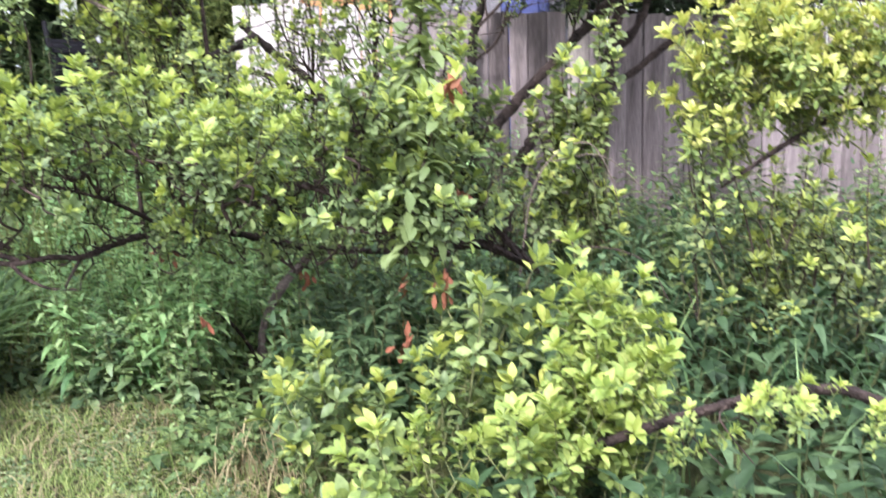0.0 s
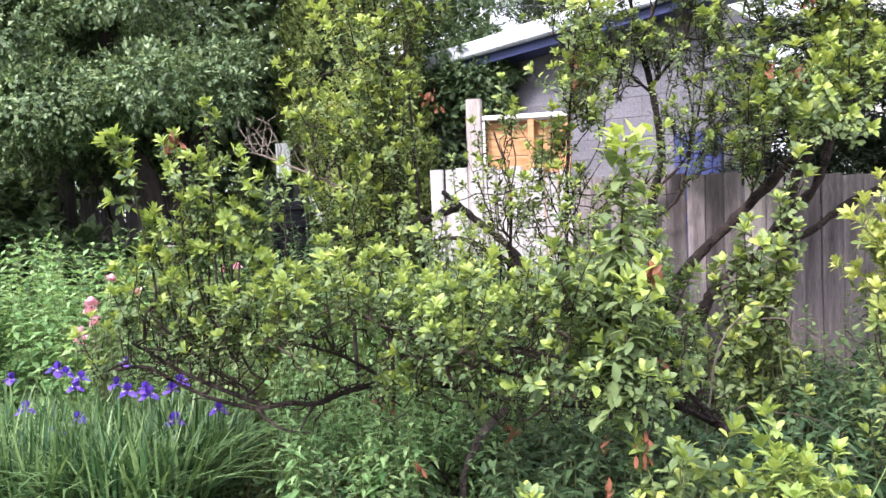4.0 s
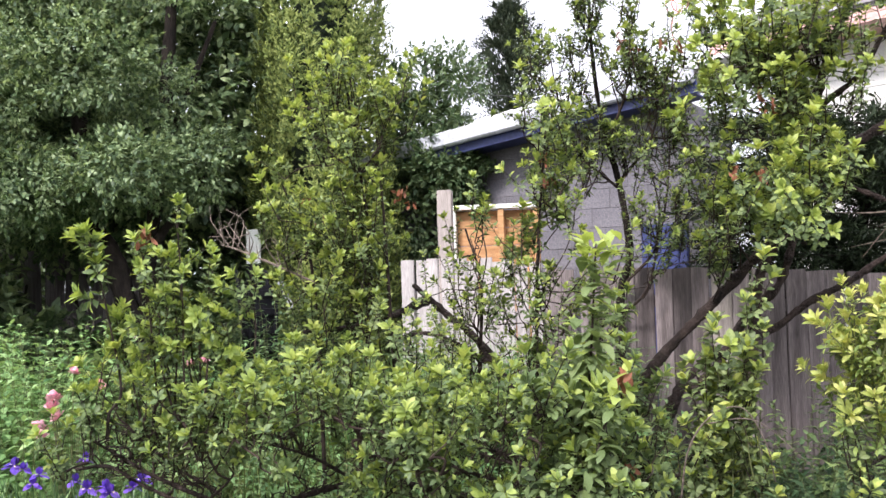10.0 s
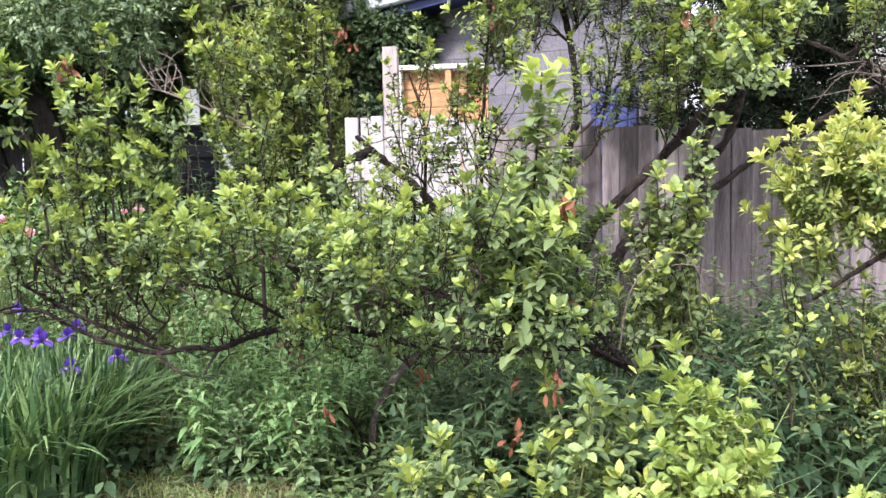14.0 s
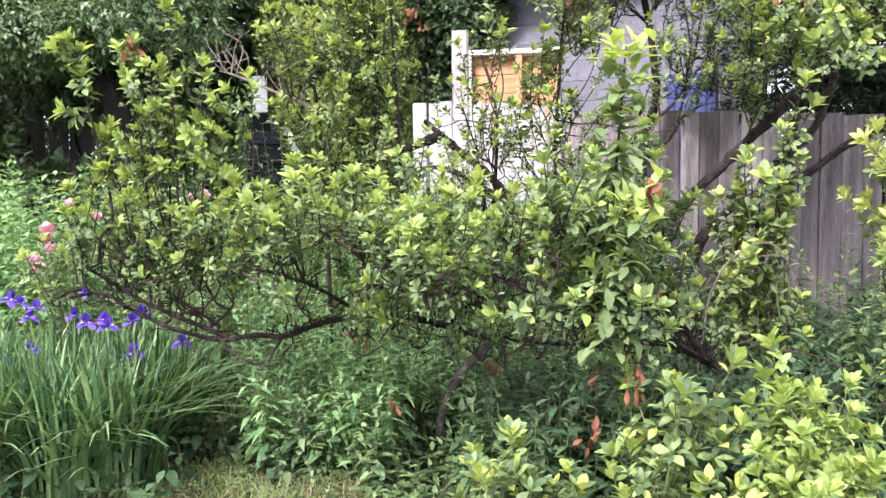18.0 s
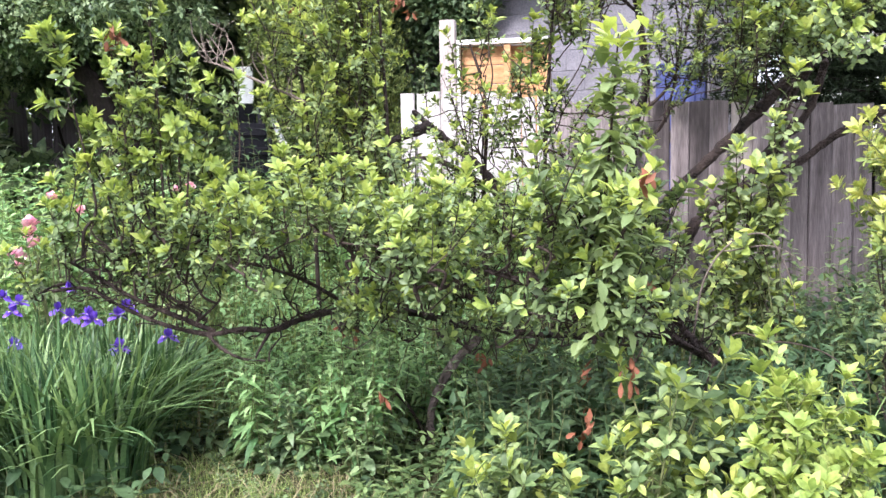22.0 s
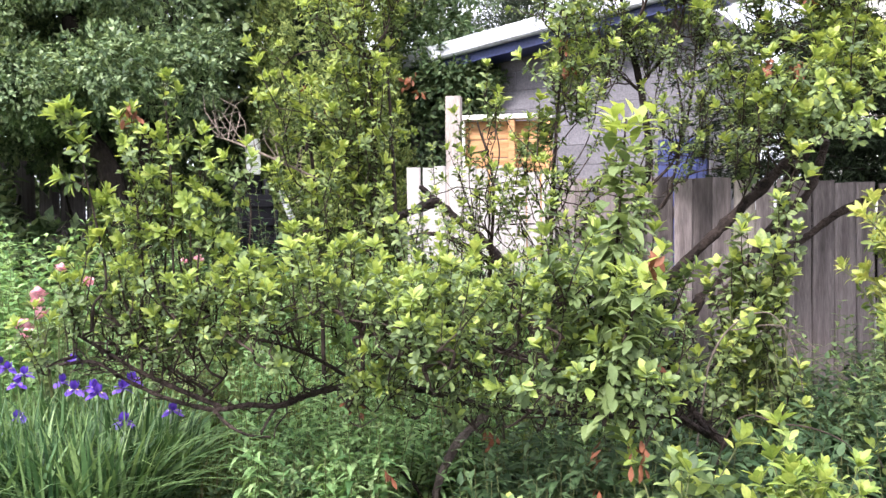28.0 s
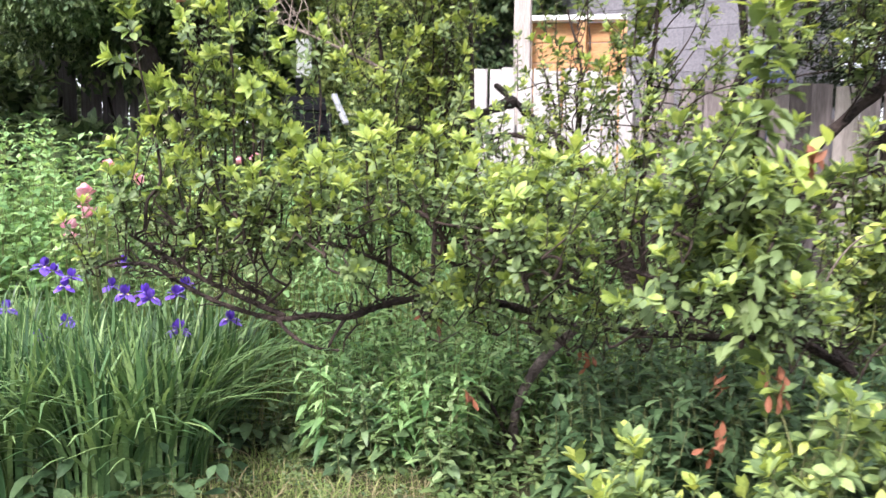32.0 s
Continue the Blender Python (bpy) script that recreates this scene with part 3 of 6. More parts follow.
# ---- house with a shingled hip roof ----
def house():
    corner = Vector((1.37, 10.0, 0.1))
    turn = math.degrees(math.atan2(-0.61, 0.79))
    root = thing("house", corner, "white sided house with a grey shingled hip roof", "house")
    root.rotation_euler = (0, 0, radians(turn))
    long, deep, eave, pitch = 9.0, 7.0, 4.24, 0.62
    body = child("wall", box_mesh("house_body", (long - 1.0, deep - 1.0, eave - 0.1), M_SIDING, 0), root, m=pose(long / 2, deep / 2, (eave - 0.1) / 2))
    for k in range(30):
        z = 0.15 + 0.135 * k
        if z > eave - 0.25:
            break
        child("siding_board", box_mesh("siding_board", (long - 0.98, 0.018, 0.15), M_SIDING, 0.003), body, m=pose(0, -(deep - 1) / 2 - 0.016, z - (eave - 0.1) / 2, -5))
    child("soffit", box_mesh("soffit_board", (long, 0.54, 0.03), M_PINKTRIM, 0.003), root, "pink painted soffit", pose(long / 2, 0.25, eave - 0.1))
    child("fascia", box_mesh("fascia_board", (long, 0.03, 0.17), M_PINKTRIM, 0.003), root, "pink painted fascia board", pose(long / 2, -0.02, eave - 0.03))
    child("soffit", box_mesh("soffit_side", (0.54, deep, 0.03), M_PINKTRIM, 0.003), root, m=pose(0.25, deep / 2, eave - 0.1))
    half = deep / 2
    z0, z1 = eave + 0.06, eave + 0.06 + half * pitch
    a, b, c, d = (0, -0.06, z0), (long, -0.06, z0), (long - half, half, z1), (half, half, z1)
    roof = child("roof", slab("roof_deck", [a, b, c, d], 0.06, M_SHINGLE), root, "grey shingle roof")
    child("roof", slab("roof_side", [(-0.06, deep, z0), (-0.06, 0, z0), d, (half, half + 0.01, z1)], 0.06, M_SHINGLE), root)
    child("roof", slab("roof_far", [(long, deep, z0), (0, deep, z0), d, c], 0.06, M_SHINGLE), root)
    tilt = math.degrees(math.atan(pitch))
    shingle = box_mesh("shingle", (0.296, 0.2, 0.012), M_SHINGLE, 0.003)
    step = 0.15
    count = 0
    for row in range(24):
        y = -0.05 + row * step * math.cos(radians(tilt))
        x = y + 0.05 + (0.15 if row % 2 else 0)
        while x < 5.6 and count < 330:
            child("shingle", shingle, roof, m=pose(x + 0.15, y + 0.07, z0 + (y + 0.12) * pitch + 0.012, tilt - 3.4 + random.uniform(-0.5, 0.5), random.uniform(-0.4, 0.4)))
            x += 0.3
            count += 1
    for k in range(14):
        t = k * 0.28
        child("ridge_cap", box_mesh("ridge_cap", (0.3, 0.2, 0.015), M_SHINGLE, 0.003), roof, m=pose(t + 0.1, t + 0.06, z0 + (t + 0.1) * pitch + 0.035, tilt * 0.5, -tilt * 0.5, 45))


house()


def satellite_dish():
    root = thing("satellite_dish", (1.28, 10.02, 4.42), "grey satellite dish on a bent steel mast, on the roof corner", "satellite dish")
    s = Soup()
    tube(s, smooth_line([(0.02, 0, 0), (0.0, 0, 0.14), (-0.06, 0, 0.36), (-0.2, 0, 0.58), (-0.235, 0, 0.72), (-0.24, 0, 1.0)], 7), 0.036, 0.036, 10)
    child("mast", s.mesh("dish_mast", [M_STEEL]), root)
    foot = child("foot_plate", box_mesh("dish_foot", (0.16, 0.16, 0.02), M_STEEL, 0.004), root, m=pose(0.02, 0, 0.0, 20, 10, 0))
    for x, y in ((-0.06, -0.06), (0.06, -0.06), (0.06, 0.06), (-0.06, 0.06)):
        child("bolt", box_mesh("dish_bolt", (0.02, 0.02, 0.015), M_STEEL, 0.003), foot, m=pose(x, y, 0.016))
    s = Soup()
    tube(s, smooth_line([(-0.05, 0, 0.55), (0.2, 0.3, 0.35), (0.3, 0.4, 0.2)], 4), 0.008, 0.008, 6)
    child("brace", s.mesh("dish_brace", [M_STEEL]), root)
    n, m = 7, 36
    v, f = [], []
    for side in (0, 1):
        for k in range(n):
            rr = k / (n - 1)
            for j in range(m):
                a = 2 * math.pi * j / m
                v.append((0.44 * rr * math.cos(a), (0.08 * rr * rr) + side * 0.008, 0.39 * rr * math.sin(a)))
    for side in (0, 1):
        o = side * n * m
        for k in range(n - 1):
            for j in range(m):
                q = (o + k * m + j, o + k * m + (j + 1) % m, o + (k + 1) * m + (j + 1) % m, o + (k + 1) * m + j)
                f.append(q if side else q[::-1])
    for j in range(m):
        f.append(((n - 1) * m + j, (n - 1) * m + (j + 1) % m, n * m + (n - 1) * m + (j + 1) % m, n * m + (n - 1) * m + j))
    me = flat(v, f, "dish_bowl", M_DISH)
    me.polygons.foreach_set("use_smooth", [True] * len(me.polygons))
    bowl = child("bowl", me, root, "grey enamelled dish", pose(-0.36, 0.16, 1.26, 24, 0, 30))
    child("bracket", box_mesh("dish_bracket", (0.13, 0.09, 0.24), M_STEEL, 0.02), root, m=pose(-0.25, 0.02, 1.06, 0, 12, 0))
    for x in (-0.34, -0.17):
        child("bracket_arm", box_mesh("dish_bracket_arm", (0.03, 0.16, 0.26), M_STEEL, 0.008), root, m=pose(x, 0.06, 1.12, 20, 0, 20))
    s = Soup()
    tube(s, smooth_line([(-0.3, 0.0, 0.98), (-0.6, 0.1, 0.98), (-0.88, 0.3, 1.1)], 5), 0.016, 0.014, 8)
    child("feed_arm", s.mesh("dish_arm", [M_STEEL]), root)
    child("receiver", box_mesh("dish_receiver", (0.16, 0.1, 0.11), M_GUTTER, 0.025), root, m=pose(-0.9, 0.32, 1.14, 0, 20, 30))
    s = Soup()
    a = np.linspace(0, 4.6 * math.pi, 46)
    tube(s, np.stack([-0.2 + 0.075 * np.sin(a) - 0.01 * a, -0.05 + 0.01 * np.cos(a * 2), 0.45 + 0.09 * np.cos(a) - 0.004 * a], 1), 0.007, 0.007, 6)
    tube(s, smooth_line([(-0.3, -0.04, 0.36), (-0.33, -0.04, 0.15), (-0.28, 0, -0.05)], 5), 0.007, 0.007, 6)
    child("cable_coil", s.mesh("dish_cable", [M_COPPERCABLE]), root, "looped red-brown cable")


satellite_dish()


def hung_wire(label, pts, r):
    root = thing("overhead_wire", pts[0], label, "wire")
    s = Soup()
    tube(s, smooth_line(np.array(pts) - np.array(pts[0]), 10), r, r, 6)
    child("strand", s.mesh("wire_strand", [M_CABLE]), root)


hung_wire("thin dark overhead wire across the sky", [(-24, 14.6, 9.4), (-3.2, 14, 6.8), (0.4, 14, 6.56), (3.5, 14, 6.5), (22, 13, 7.9)], 0.009)
hung_wire("second thin overhead wire higher up", [(-24, 14.6, 10.6), (-3.2, 14, 7.42), (0.4, 14, 7.15), (3.5, 14, 7.1), (22, 13, 8.6)], 0.007)
hung_wire("pale service wire running to the garage roof", [(-22, 16, 7.9), (-1.96, 14, 4.87), (-0.66, 14, 4.7), (3.2, 13.2, 4.6)], 0.006)


# ---- things under the big tree ----
def folded_chair():
    root = thing("garden_chair", (-2.98, 7.55, 0.16), "black folded garden chair leaning under the tree", "chair")
    root.rotation_euler = (0, 0, radians(64))
    for x in (-0.2, 0.2):
        s = Soup()
        tube(s, smooth_line([(x, -0.1, 0), (x * 0.98, 0.08, 0.9), (x * 0.9, 0.22, 1.78)], 6), 0.022, 0.02, 8)
        child("side_rail", s.mesh("chair_rail", [M_BLACK]), root)
        s = Soup()
        tube(s, smooth_line([(x * 0.8, 0.22, 0.02), (x * 0.8, 0.1, 0.8), (x * 0.8, 0.06, 1.5)], 6), 0.018, 0.018, 8)
        child("leg", s.mesh("chair_leg", [M_BLACK]), root)
    for k in range(7):
        child("strap", box_mesh("chair_strap", (0.38, 0.015, 0.07), M_BLACK, 0.005), root, m=pose(0, -0.03 + 0.028 * k, 0.55 + 0.17 * k, -8))
    child("cloth", box_mesh("chair_cloth", (0.4, 0.012, 1.35), M_BLACK, 0.004), root, m=pose(0, 0.07, 0.98, -8))
    child("armrest", box_mesh("chair_arm", (0.06, 0.3, 0.04), M_CHAIRGREY, 0.012), root, m=pose(0.22, 0.0, 1.55, 60))


def white_panel():
    root = thing("panel", (-3.52, 8.6, 0.17), "white painted board over an added black one in the shade", "panel")
    # added black board: stands for the dark beneath the white one
    child("board", box_mesh("dark_board", (0.17, 0.03, 1.86), M_BLACK, 0.006), root, "added black lower board", pose(0, 0.004, 0.93, 0, 0, 8))
    child("board", box_mesh("white_board", (0.15, 0.03, 0.36), M_SIDING, 0.006), root, "white painted upper board", pose(0, 0, 2.05, 0, 0, 8))


folded_chair()
white_panel()


# ---- plant building ----
def shoot_parts(r, length, leaf, nodes, young=0.35, spread=1.0, slim=0.52, spurs=True, tulip=0.0):
    """A leafy shoot growing up from the origin: its stem line and spurs, and its leaves."""
    lean = r.normal(0, 0.12, 2)
    stem = smooth_line([(0, 0, 0), (lean[0] * length * 0.3, lean[1] * length * 0.3, length * 0.5), (lean[0] * length, lean[1] * length, length)], 5)
    lines = [(stem, 0.0035 + 0.004 * length, 0.0016)]
    P, D, N, L, T = [], [], [], [], []
    phase = r.uniform(0, 6.28)

    def whorl(at, axis, n, size, low, high, fresh):
        nonlocal phase
        for k in range(n):
            phase += 2.4 + r.normal(0, 0.25)
            side = unit(np.cross(axis, [math.cos(phase), math.sin(phase), 0.13]))
            el = r.uniform(low, high) / spread
            d = side * math.cos(el) + axis * math.sin(el)
            P.append(at + d * 0.005 + axis * r.uniform(-0.008, 0.008))
            D.append(d)
            N.append(axis * math.cos(el) - side * math.sin(el) + r.normal(0, 0.2, 3))
            L.append(size * r.uniform(0.75, 1.15))
            T.append(1 if r.random() < fresh else 0)

    for k in range(nodes):
        u = (k + 0.6) / nodes
        i = u * (len(stem) - 1)
        at = stem[int(i)] + (stem[min(int(i) + 1, len(stem) - 1)] - stem[int(i)]) * (i % 1)
        axis = unit(np.array([lean[0], lean[1], 1.0]) + r.normal(0, 0.15, 3))
        fresh = young * max(0.08, (u - 0.4) / 0.6)
        size = leaf * (0.75 + 0.3 * math.sin(math.pi * u))
        if spurs and u < 0.8 and r.random() < 0.65:
            a = r.uniform(0, 6.28)
            out = unit(np.array([math.cos(a), math.sin(a), r.uniform(0.3, 1.0)]))
            tip = at + out * r.uniform(0.015, 0.07)
            lines.append((np.array([at, (at + tip) / 2, tip]), 0.003, 0.0016))
            whorl(tip, unit(out + [0, 0, 0.9]), r.integers(4, 8), size * 0.92, 0.0 + tulip * 0.4, 0.95 + tulip * 0.2, fresh)
        whorl(at, axis, r.integers(2, 4), size, -0.4 + 0.75 * u + tulip * 0.3, 0.3 + 0.7 * u + tulip * 0.3, fresh)
    top = unit(stem[-1] - stem[-2])
    whorl(stem[-1], top, 6, leaf * 1.25, 0.55 + tulip * 0.3, 1.0 + tulip * 0.2, young * 2.0)
    whorl(stem[-1] + top * 0.008, top, 4, leaf * 1.15, 1.0, 1.4, young * 2.6)
    return lines, (np.array(P), np.array(D), np.array(N), np.array(L), np.array(T))


def shoot_set(name, count, lengths, leaf, per, stem_mat, mats, seed, **kw):
    """Shoots to be shared by one kind of plant: length, stem mesh, stem lines, leaf arrays, materials."""
    r = np.random.default_rng(seed)
    made = []
    for k in range(count):
        ln = lengths[0] + (lengths[1] - lengths[0]) * k / max(1, count - 1)
        lines, (P, D, N, L, T) = shoot_parts(r, ln, leaf, max(3, int(ln * per)), **kw)
        s = Soup()
        for line, r0, r1 in lines:
            tube(s, line, r0, r1, 5, 0.08, 0, r)
        W = L * kw.get("slim", 0.52) * r.uniform(0.85, 1.15, len(L))
        made.append((ln, s.mesh(name + "_stem", [stem_mat]), lines, (P, D, N, L, W, T), r.uniform(0.05, 0.45, len(L)), mats, stem_mat))
    return made


LEAF = {}


def leaf_piece(mat, bend):
    key = (mat.name, bend)
    if key not in LEAF:
        s = Soup()
        leaves(s, [(0, 0, 0)], [(1, 0, 0)], [(0, 0, 1)], 1.0, 0.5, 0, True, bend, 0.3)
        LEAF[key] = s.mesh("leaf", [mat])
    return LEAF[key]


def one_leaf(parent, at, d, n, length, width, mat, bend=0.25, name="leaf", label=""):
    x, z = Vector(d).normalized(), Vector(n)
    y = z.cross(x).normalized()
    z = x.cross(y)
    m = Matrix(((x.x * length, y.x * width * 2, z.x * length, at[0]), (x.y * length, y.y * width * 2, z.y * length, at[1]), (x.z * length, y.z * width * 2, z.z * length, at[2]), (0, 0, 0, 1)))
    return child(name, leaf_piece(mat, bend), parent, label, m)


def aim(at, direction, spin, size=1.0):
    q = Vector(direction).to_track_quat('Z', 'Y')
    return Matrix.Translation(at) @ q.to_matrix().to_4x4() @ Matrix.Rotation(spin, 4, 'Z') @ Matrix.Scale(size, 4)


STAND = {}


def stand(root, single=280, stems=110):
    """Opens the joined foliage of a plant; its first leaves and shoots are single pieces."""
    STAND[root.name] = dict(leaf=Soup(), twig=Soup(), mats=[], single=single, stems=stems, wood=None)


def close_stand(root):
    g = STAND[root.name]
    if g["leaf"].n:
        child("foliage", g["leaf"].mesh("foliage", g["mats"]), root, "", None, "stuff")
    if g["twig"].n:
        child("fine_twig", g["twig"].mesh("fine_twig", [g["wood"]]), root, "", None, "stuff")


def put_shoot(root, kinds, at, direction, r, size=1.0, want=None):
    g = STAND[root.name]
    base = root.matrix_basis.translation
    k = int(r.integers(len(kinds))) if want is None else min(range(len(kinds)), key=lambda i: abs(kinds[i][0] * size - want))
    ln, stem, lines, (P, D, N, L, W, T), bend, mats, stem_mat = kinds[k]
    if want is not None:
        size = min(1.5, max(0.6, want / ln))
    m = aim(Vector(at) - base, direction, r.uniform(0, 6.28), size)
    q = np.array(m)
    if g["stems"] > 0:
        ob = child("shoot", stem, root, m=m)
        g["stems"] -= 1
        if g["single"] > 0:
            for i in range(len(P)):
                one_leaf(ob, P[i], D[i], N[i], L[i], W[i], mats[T[i]], round(float(bend[i]), 1))
            g["single"] -= len(P)
            return ob
    else:
        g["wood"] = stem_mat
        for line, r0, r1 in lines:
            tube(g["twig"], line @ q[:3, :3].T + q[:3, 3], r0 * size, r1 * size, 4, 0, 0, r)
    for mt in mats:
        if mt not in g["mats"]:
            g["mats"].append(mt)
    idx = np.array([g["mats"].index(mt) for mt in mats])[T]
    turn = q[:3, :3] / size
    leaves(g["leaf"], P @ q[:3, :3].T + q[:3, 3], D @ turn.T, N @ turn.T, L * size, W * size, idx, True, bend)
    return None


def wood(root, name, pts, r0, r1, mat, rough=0.1, sides=9, per=7, r=rng):
    s = Soup()
    base = np.array(root.matrix_basis.translation)
    tube(s, smooth_line(np.array(pts) - base, per), r0, r1, sides, rough, 0, r)
    return child(name, s.mesh(name, [mat]), root)


def twig_and_shoots(root, r, source, target, kinds, n, radius=0.006, up=1.1, mat=None, size=(0.8, 1.15), jitter=0.12, stray=0.3):
    """A thin crooked branch from the wood to a target, with shoots at its end and along it."""
    a, b = np.array(source, float), np.array(target, float)
    mid = (a + b) / 2 + r.normal(0, jitter, 3) * np.linalg.norm(b - a) * 0.6
    line = [a, a + (mid - a) * 0.55 + r.normal(0, 0.02, 3), mid, mid + (b - mid) * 0.5 + r.normal(0, 0.025, 3), b]
    wood(root, "twig", line, radius, 0.0028, mat or M_TWIG, 0.08, 6, 4, r)
    sm = smooth_line(line, 4)
    way = unit(b - mid)
    grown = [line[1], line[2], line[3], line[4]]
    for k in range(n):
        i = len(sm) - 1 if k == 0 else int(r.integers(int(len(sm) * 0.3), len(sm)))
        d = unit(np.array([0, 0, up]) + way * (0.5 if k == 0 else 0.2) + r.normal(0, stray, 3))
        put_shoot(root, kinds, sm[i], d, r, r.uniform(*size))
    return grown


def dead_cluster(root, at, r, n=6, size=0.042):
    """Withered leaves that hang together, each a piece of its own."""
    base = np.array(root.matrix_basis.translation)
    for _ in range(n):
        p = np.array(at) - base + r.normal(0, 0.018, 3) * [1, 1, 1.3]
        ln = size * r.uniform(0.7, 1.2)
        one_leaf(root, p, r.normal(0, 0.5, 3) + [0, 0, -1.0], r.normal(0, 1, 3) + [0, -1, 0.1], ln, ln * 0.42, M_DEAD, round(float(r.uniform(-0.5, 0.8)), 1), "dead_leaf", "withered orange-brown leaf")


PLUM = shoot_set("plum_shoot", 12, (0.1, 0.36), 0.051, 25, M_TWIG, [M_PLUM, M_YOUNG], 11, slim=0.48)
# shoots in the darker M_BACK leaf, toned as backlit
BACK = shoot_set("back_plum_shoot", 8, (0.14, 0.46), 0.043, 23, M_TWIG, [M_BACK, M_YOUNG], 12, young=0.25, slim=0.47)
GOLD = shoot_set("yellow_shoot", 9, (0.1, 0.28), 0.047, 27, M_GREENTWIG, [M_YELLOW, M_YELLOWTIP], 13, young=0.64, slim=0.5, tulip=0.2)
AMBER = shoot_set("golden_shoot", 9, (0.12, 0.32), 0.046, 26, M_GREENTWIG, [M_YELLOW, M_AMBERTIP], 15, young=0.95, slim=0.4, tulip=0.4)
GREEN = shoot_set("green_shoot", 6, (0.14, 0.38), 0.058, 20, M_GREENTWIG, [M_UNDER, M_YOUNG], 14, young=0.18, slim=0.52)
BRIGHT = shoot_set("bright_plum_shoot", 8, (0.12, 0.42), 0.05, 25, M_TWIG, [M_PLUM, M_YOUNG], 16, young=0.78, slim=0.45, tulip=0.4)
CROWN = shoot_set("crown_shoot", 8, (0.14, 0.42), 0.056, 21, M_TWIG, [M_PLUM, M_YOUNG], 18, young=0.5, slim=0.52)
LOBE = shoot_set("broad_plum_shoot", 8, (0.12, 0.34), 0.06, 22, M_TWIG, [M_PLUM, M_YOUNG], 19, young=0.24, slim=0.54)
BIG = shoot_set("rosette_shoot", 6, (0.1, 0.22), 0.066, 20, M_TWIG, [M_PLUM, M_YOUNG], 17, young=0.8, slim=0.45, tulip=0.6)


def nearest_wood(lines, p, r, reach=5):
    pts = np.concatenate([smooth_line(l, 4) for l in lines])
    d = np.linalg.norm((pts - p) * [1, 1, 0.8], axis=1)
    order = np.argsort(d)
    return pts[order[min(len(order) - 1, int(r.integers(0, reach)))]]


# ---- the low plum bush ----
def low_plum_bush():
    r = np.random.default_rng(21)
    root = thing("plum_bush", (-0.96, 4.4, 0.03), "sprawling low plum bush with dark crooked boughs and fresh green leaves", "bush")
    stand(root, 200, 150)
    root_trunk = [(-0.96, 4.40, 0.03), (-0.94, 4.40, 0.24), (-0.84, 4.45, 0.44), (-0.68, 4.50, 0.60)]
    bough_a = [(-0.68, 4.47, 0.61), (-0.98, 4.33, 0.72), (-1.23, 4.2, 0.77), (-1.41, 4.11, 0.76), (-1.52, 4.07, 0.73), (-1.64, 4.03, 0.69), (-1.77, 4.0, 0.7), (-1.93, 3.97, 0.68), (-2.15, 3.95, 0.73), (-2.34, 3.94, 0.81), (-2.5, 3.92, 0.9), (-2.67, 3.9, 0.89)]
    bough_a2 = [(-1.9, 3.98, 0.69), (-2.08, 3.95, 0.77), (-2.27, 3.94, 0.85), (-2.4, 3.92, 0.93), (-2.57, 3.9, 1.03)]
    bough_a3 = [(-1.93, 3.97, 0.68), (-1.86, 3.95, 0.62), (-1.76, 3.95, 0.57), (-1.65, 3.96, 0.56)]
    bough_a4 = [(-1.64, 4.03, 0.69), (-1.68, 4.0, 0.62), (-1.7, 3.97, 0.57)]
    bough_b = [(0.37, 3.88, 0.60), (0.20, 3.90, 0.79), (0.04, 3.95, 0.98), (-0.15, 4.00, 1.10), (-0.36, 4.10, 1.11)]
    bough_b2 = [(0.36, 3.90, 0.62), (0.14, 4.00, 0.70), (-0.08, 4.10, 0.67), (-0.37, 4.30, 0.63), (-0.67, 4.50, 0.62)]
    bough_b3 = [(0.3, 3.86, 0.66), (0.16, 3.8, 0.86), (0.05, 3.7, 1.06), (0.0, 3.5, 1.2)]
    tangle = [[(-0.3, 4.0, 0.9), (-0.7, 3.9, 1.02), (-1.1, 3.9, 1.05)], [(-0.35, 4.1, 0.75), (-0.75, 4.0, 0.88), (-1.2, 4.0, 0.95)], [(0.0, 3.7, 0.85), (-0.3, 3.6, 0.95), (-0.6, 3.55, 1.05)], [(-1.3, 4.2, 0.78), (-1.5, 4.0, 0.95), (-1.8, 3.9, 1.05)], [(-2.0, 4.12, 0.72), (-2.2, 3.95, 0.92), (-2.35, 3.85, 1.1)], [(0.3, 3.85, 0.66), (0.05, 3.75, 0.8), (-0.25, 3.6, 0.85)]]
    stick = [(-1.17, 4.20, 0.43), (-1.05, 4.30, 0.27), (-0.97, 4.40, 0.06)]
    side_low = [(-1.24, 3.9, 0.22), (-1.12, 4.1, 0.13), (-0.97, 4.38, 0.07)]
    wood(root, "trunk", root_trunk, 0.025, 0.02, M_GREYBARK, 0.1)
    for pts, a, b in ((bough_a, 0.019, 0.007), (bough_a2, 0.013, 0.006), (bough_a3, 0.01, 0.005), (bough_a4, 0.009, 0.005), (bough_b, 0.015, 0.008), (bough_b2, 0.019, 0.015), (bough_b3, 0.011, 0.006), (stick, 0.007, 0.011), (side_low, 0.005, 0.009)):
        wood(root, "bough", pts, a, b, M_BARK, 0.11, 9, 8, r)
    for pts in tangle:
        wood(root, "bough", pts, 0.01, 0.005, M_BARK, 0.12, 8, 6, r)
    lines = [bough_a, bough_a2, bough_b, bough_b2, bough_b3] + tangle
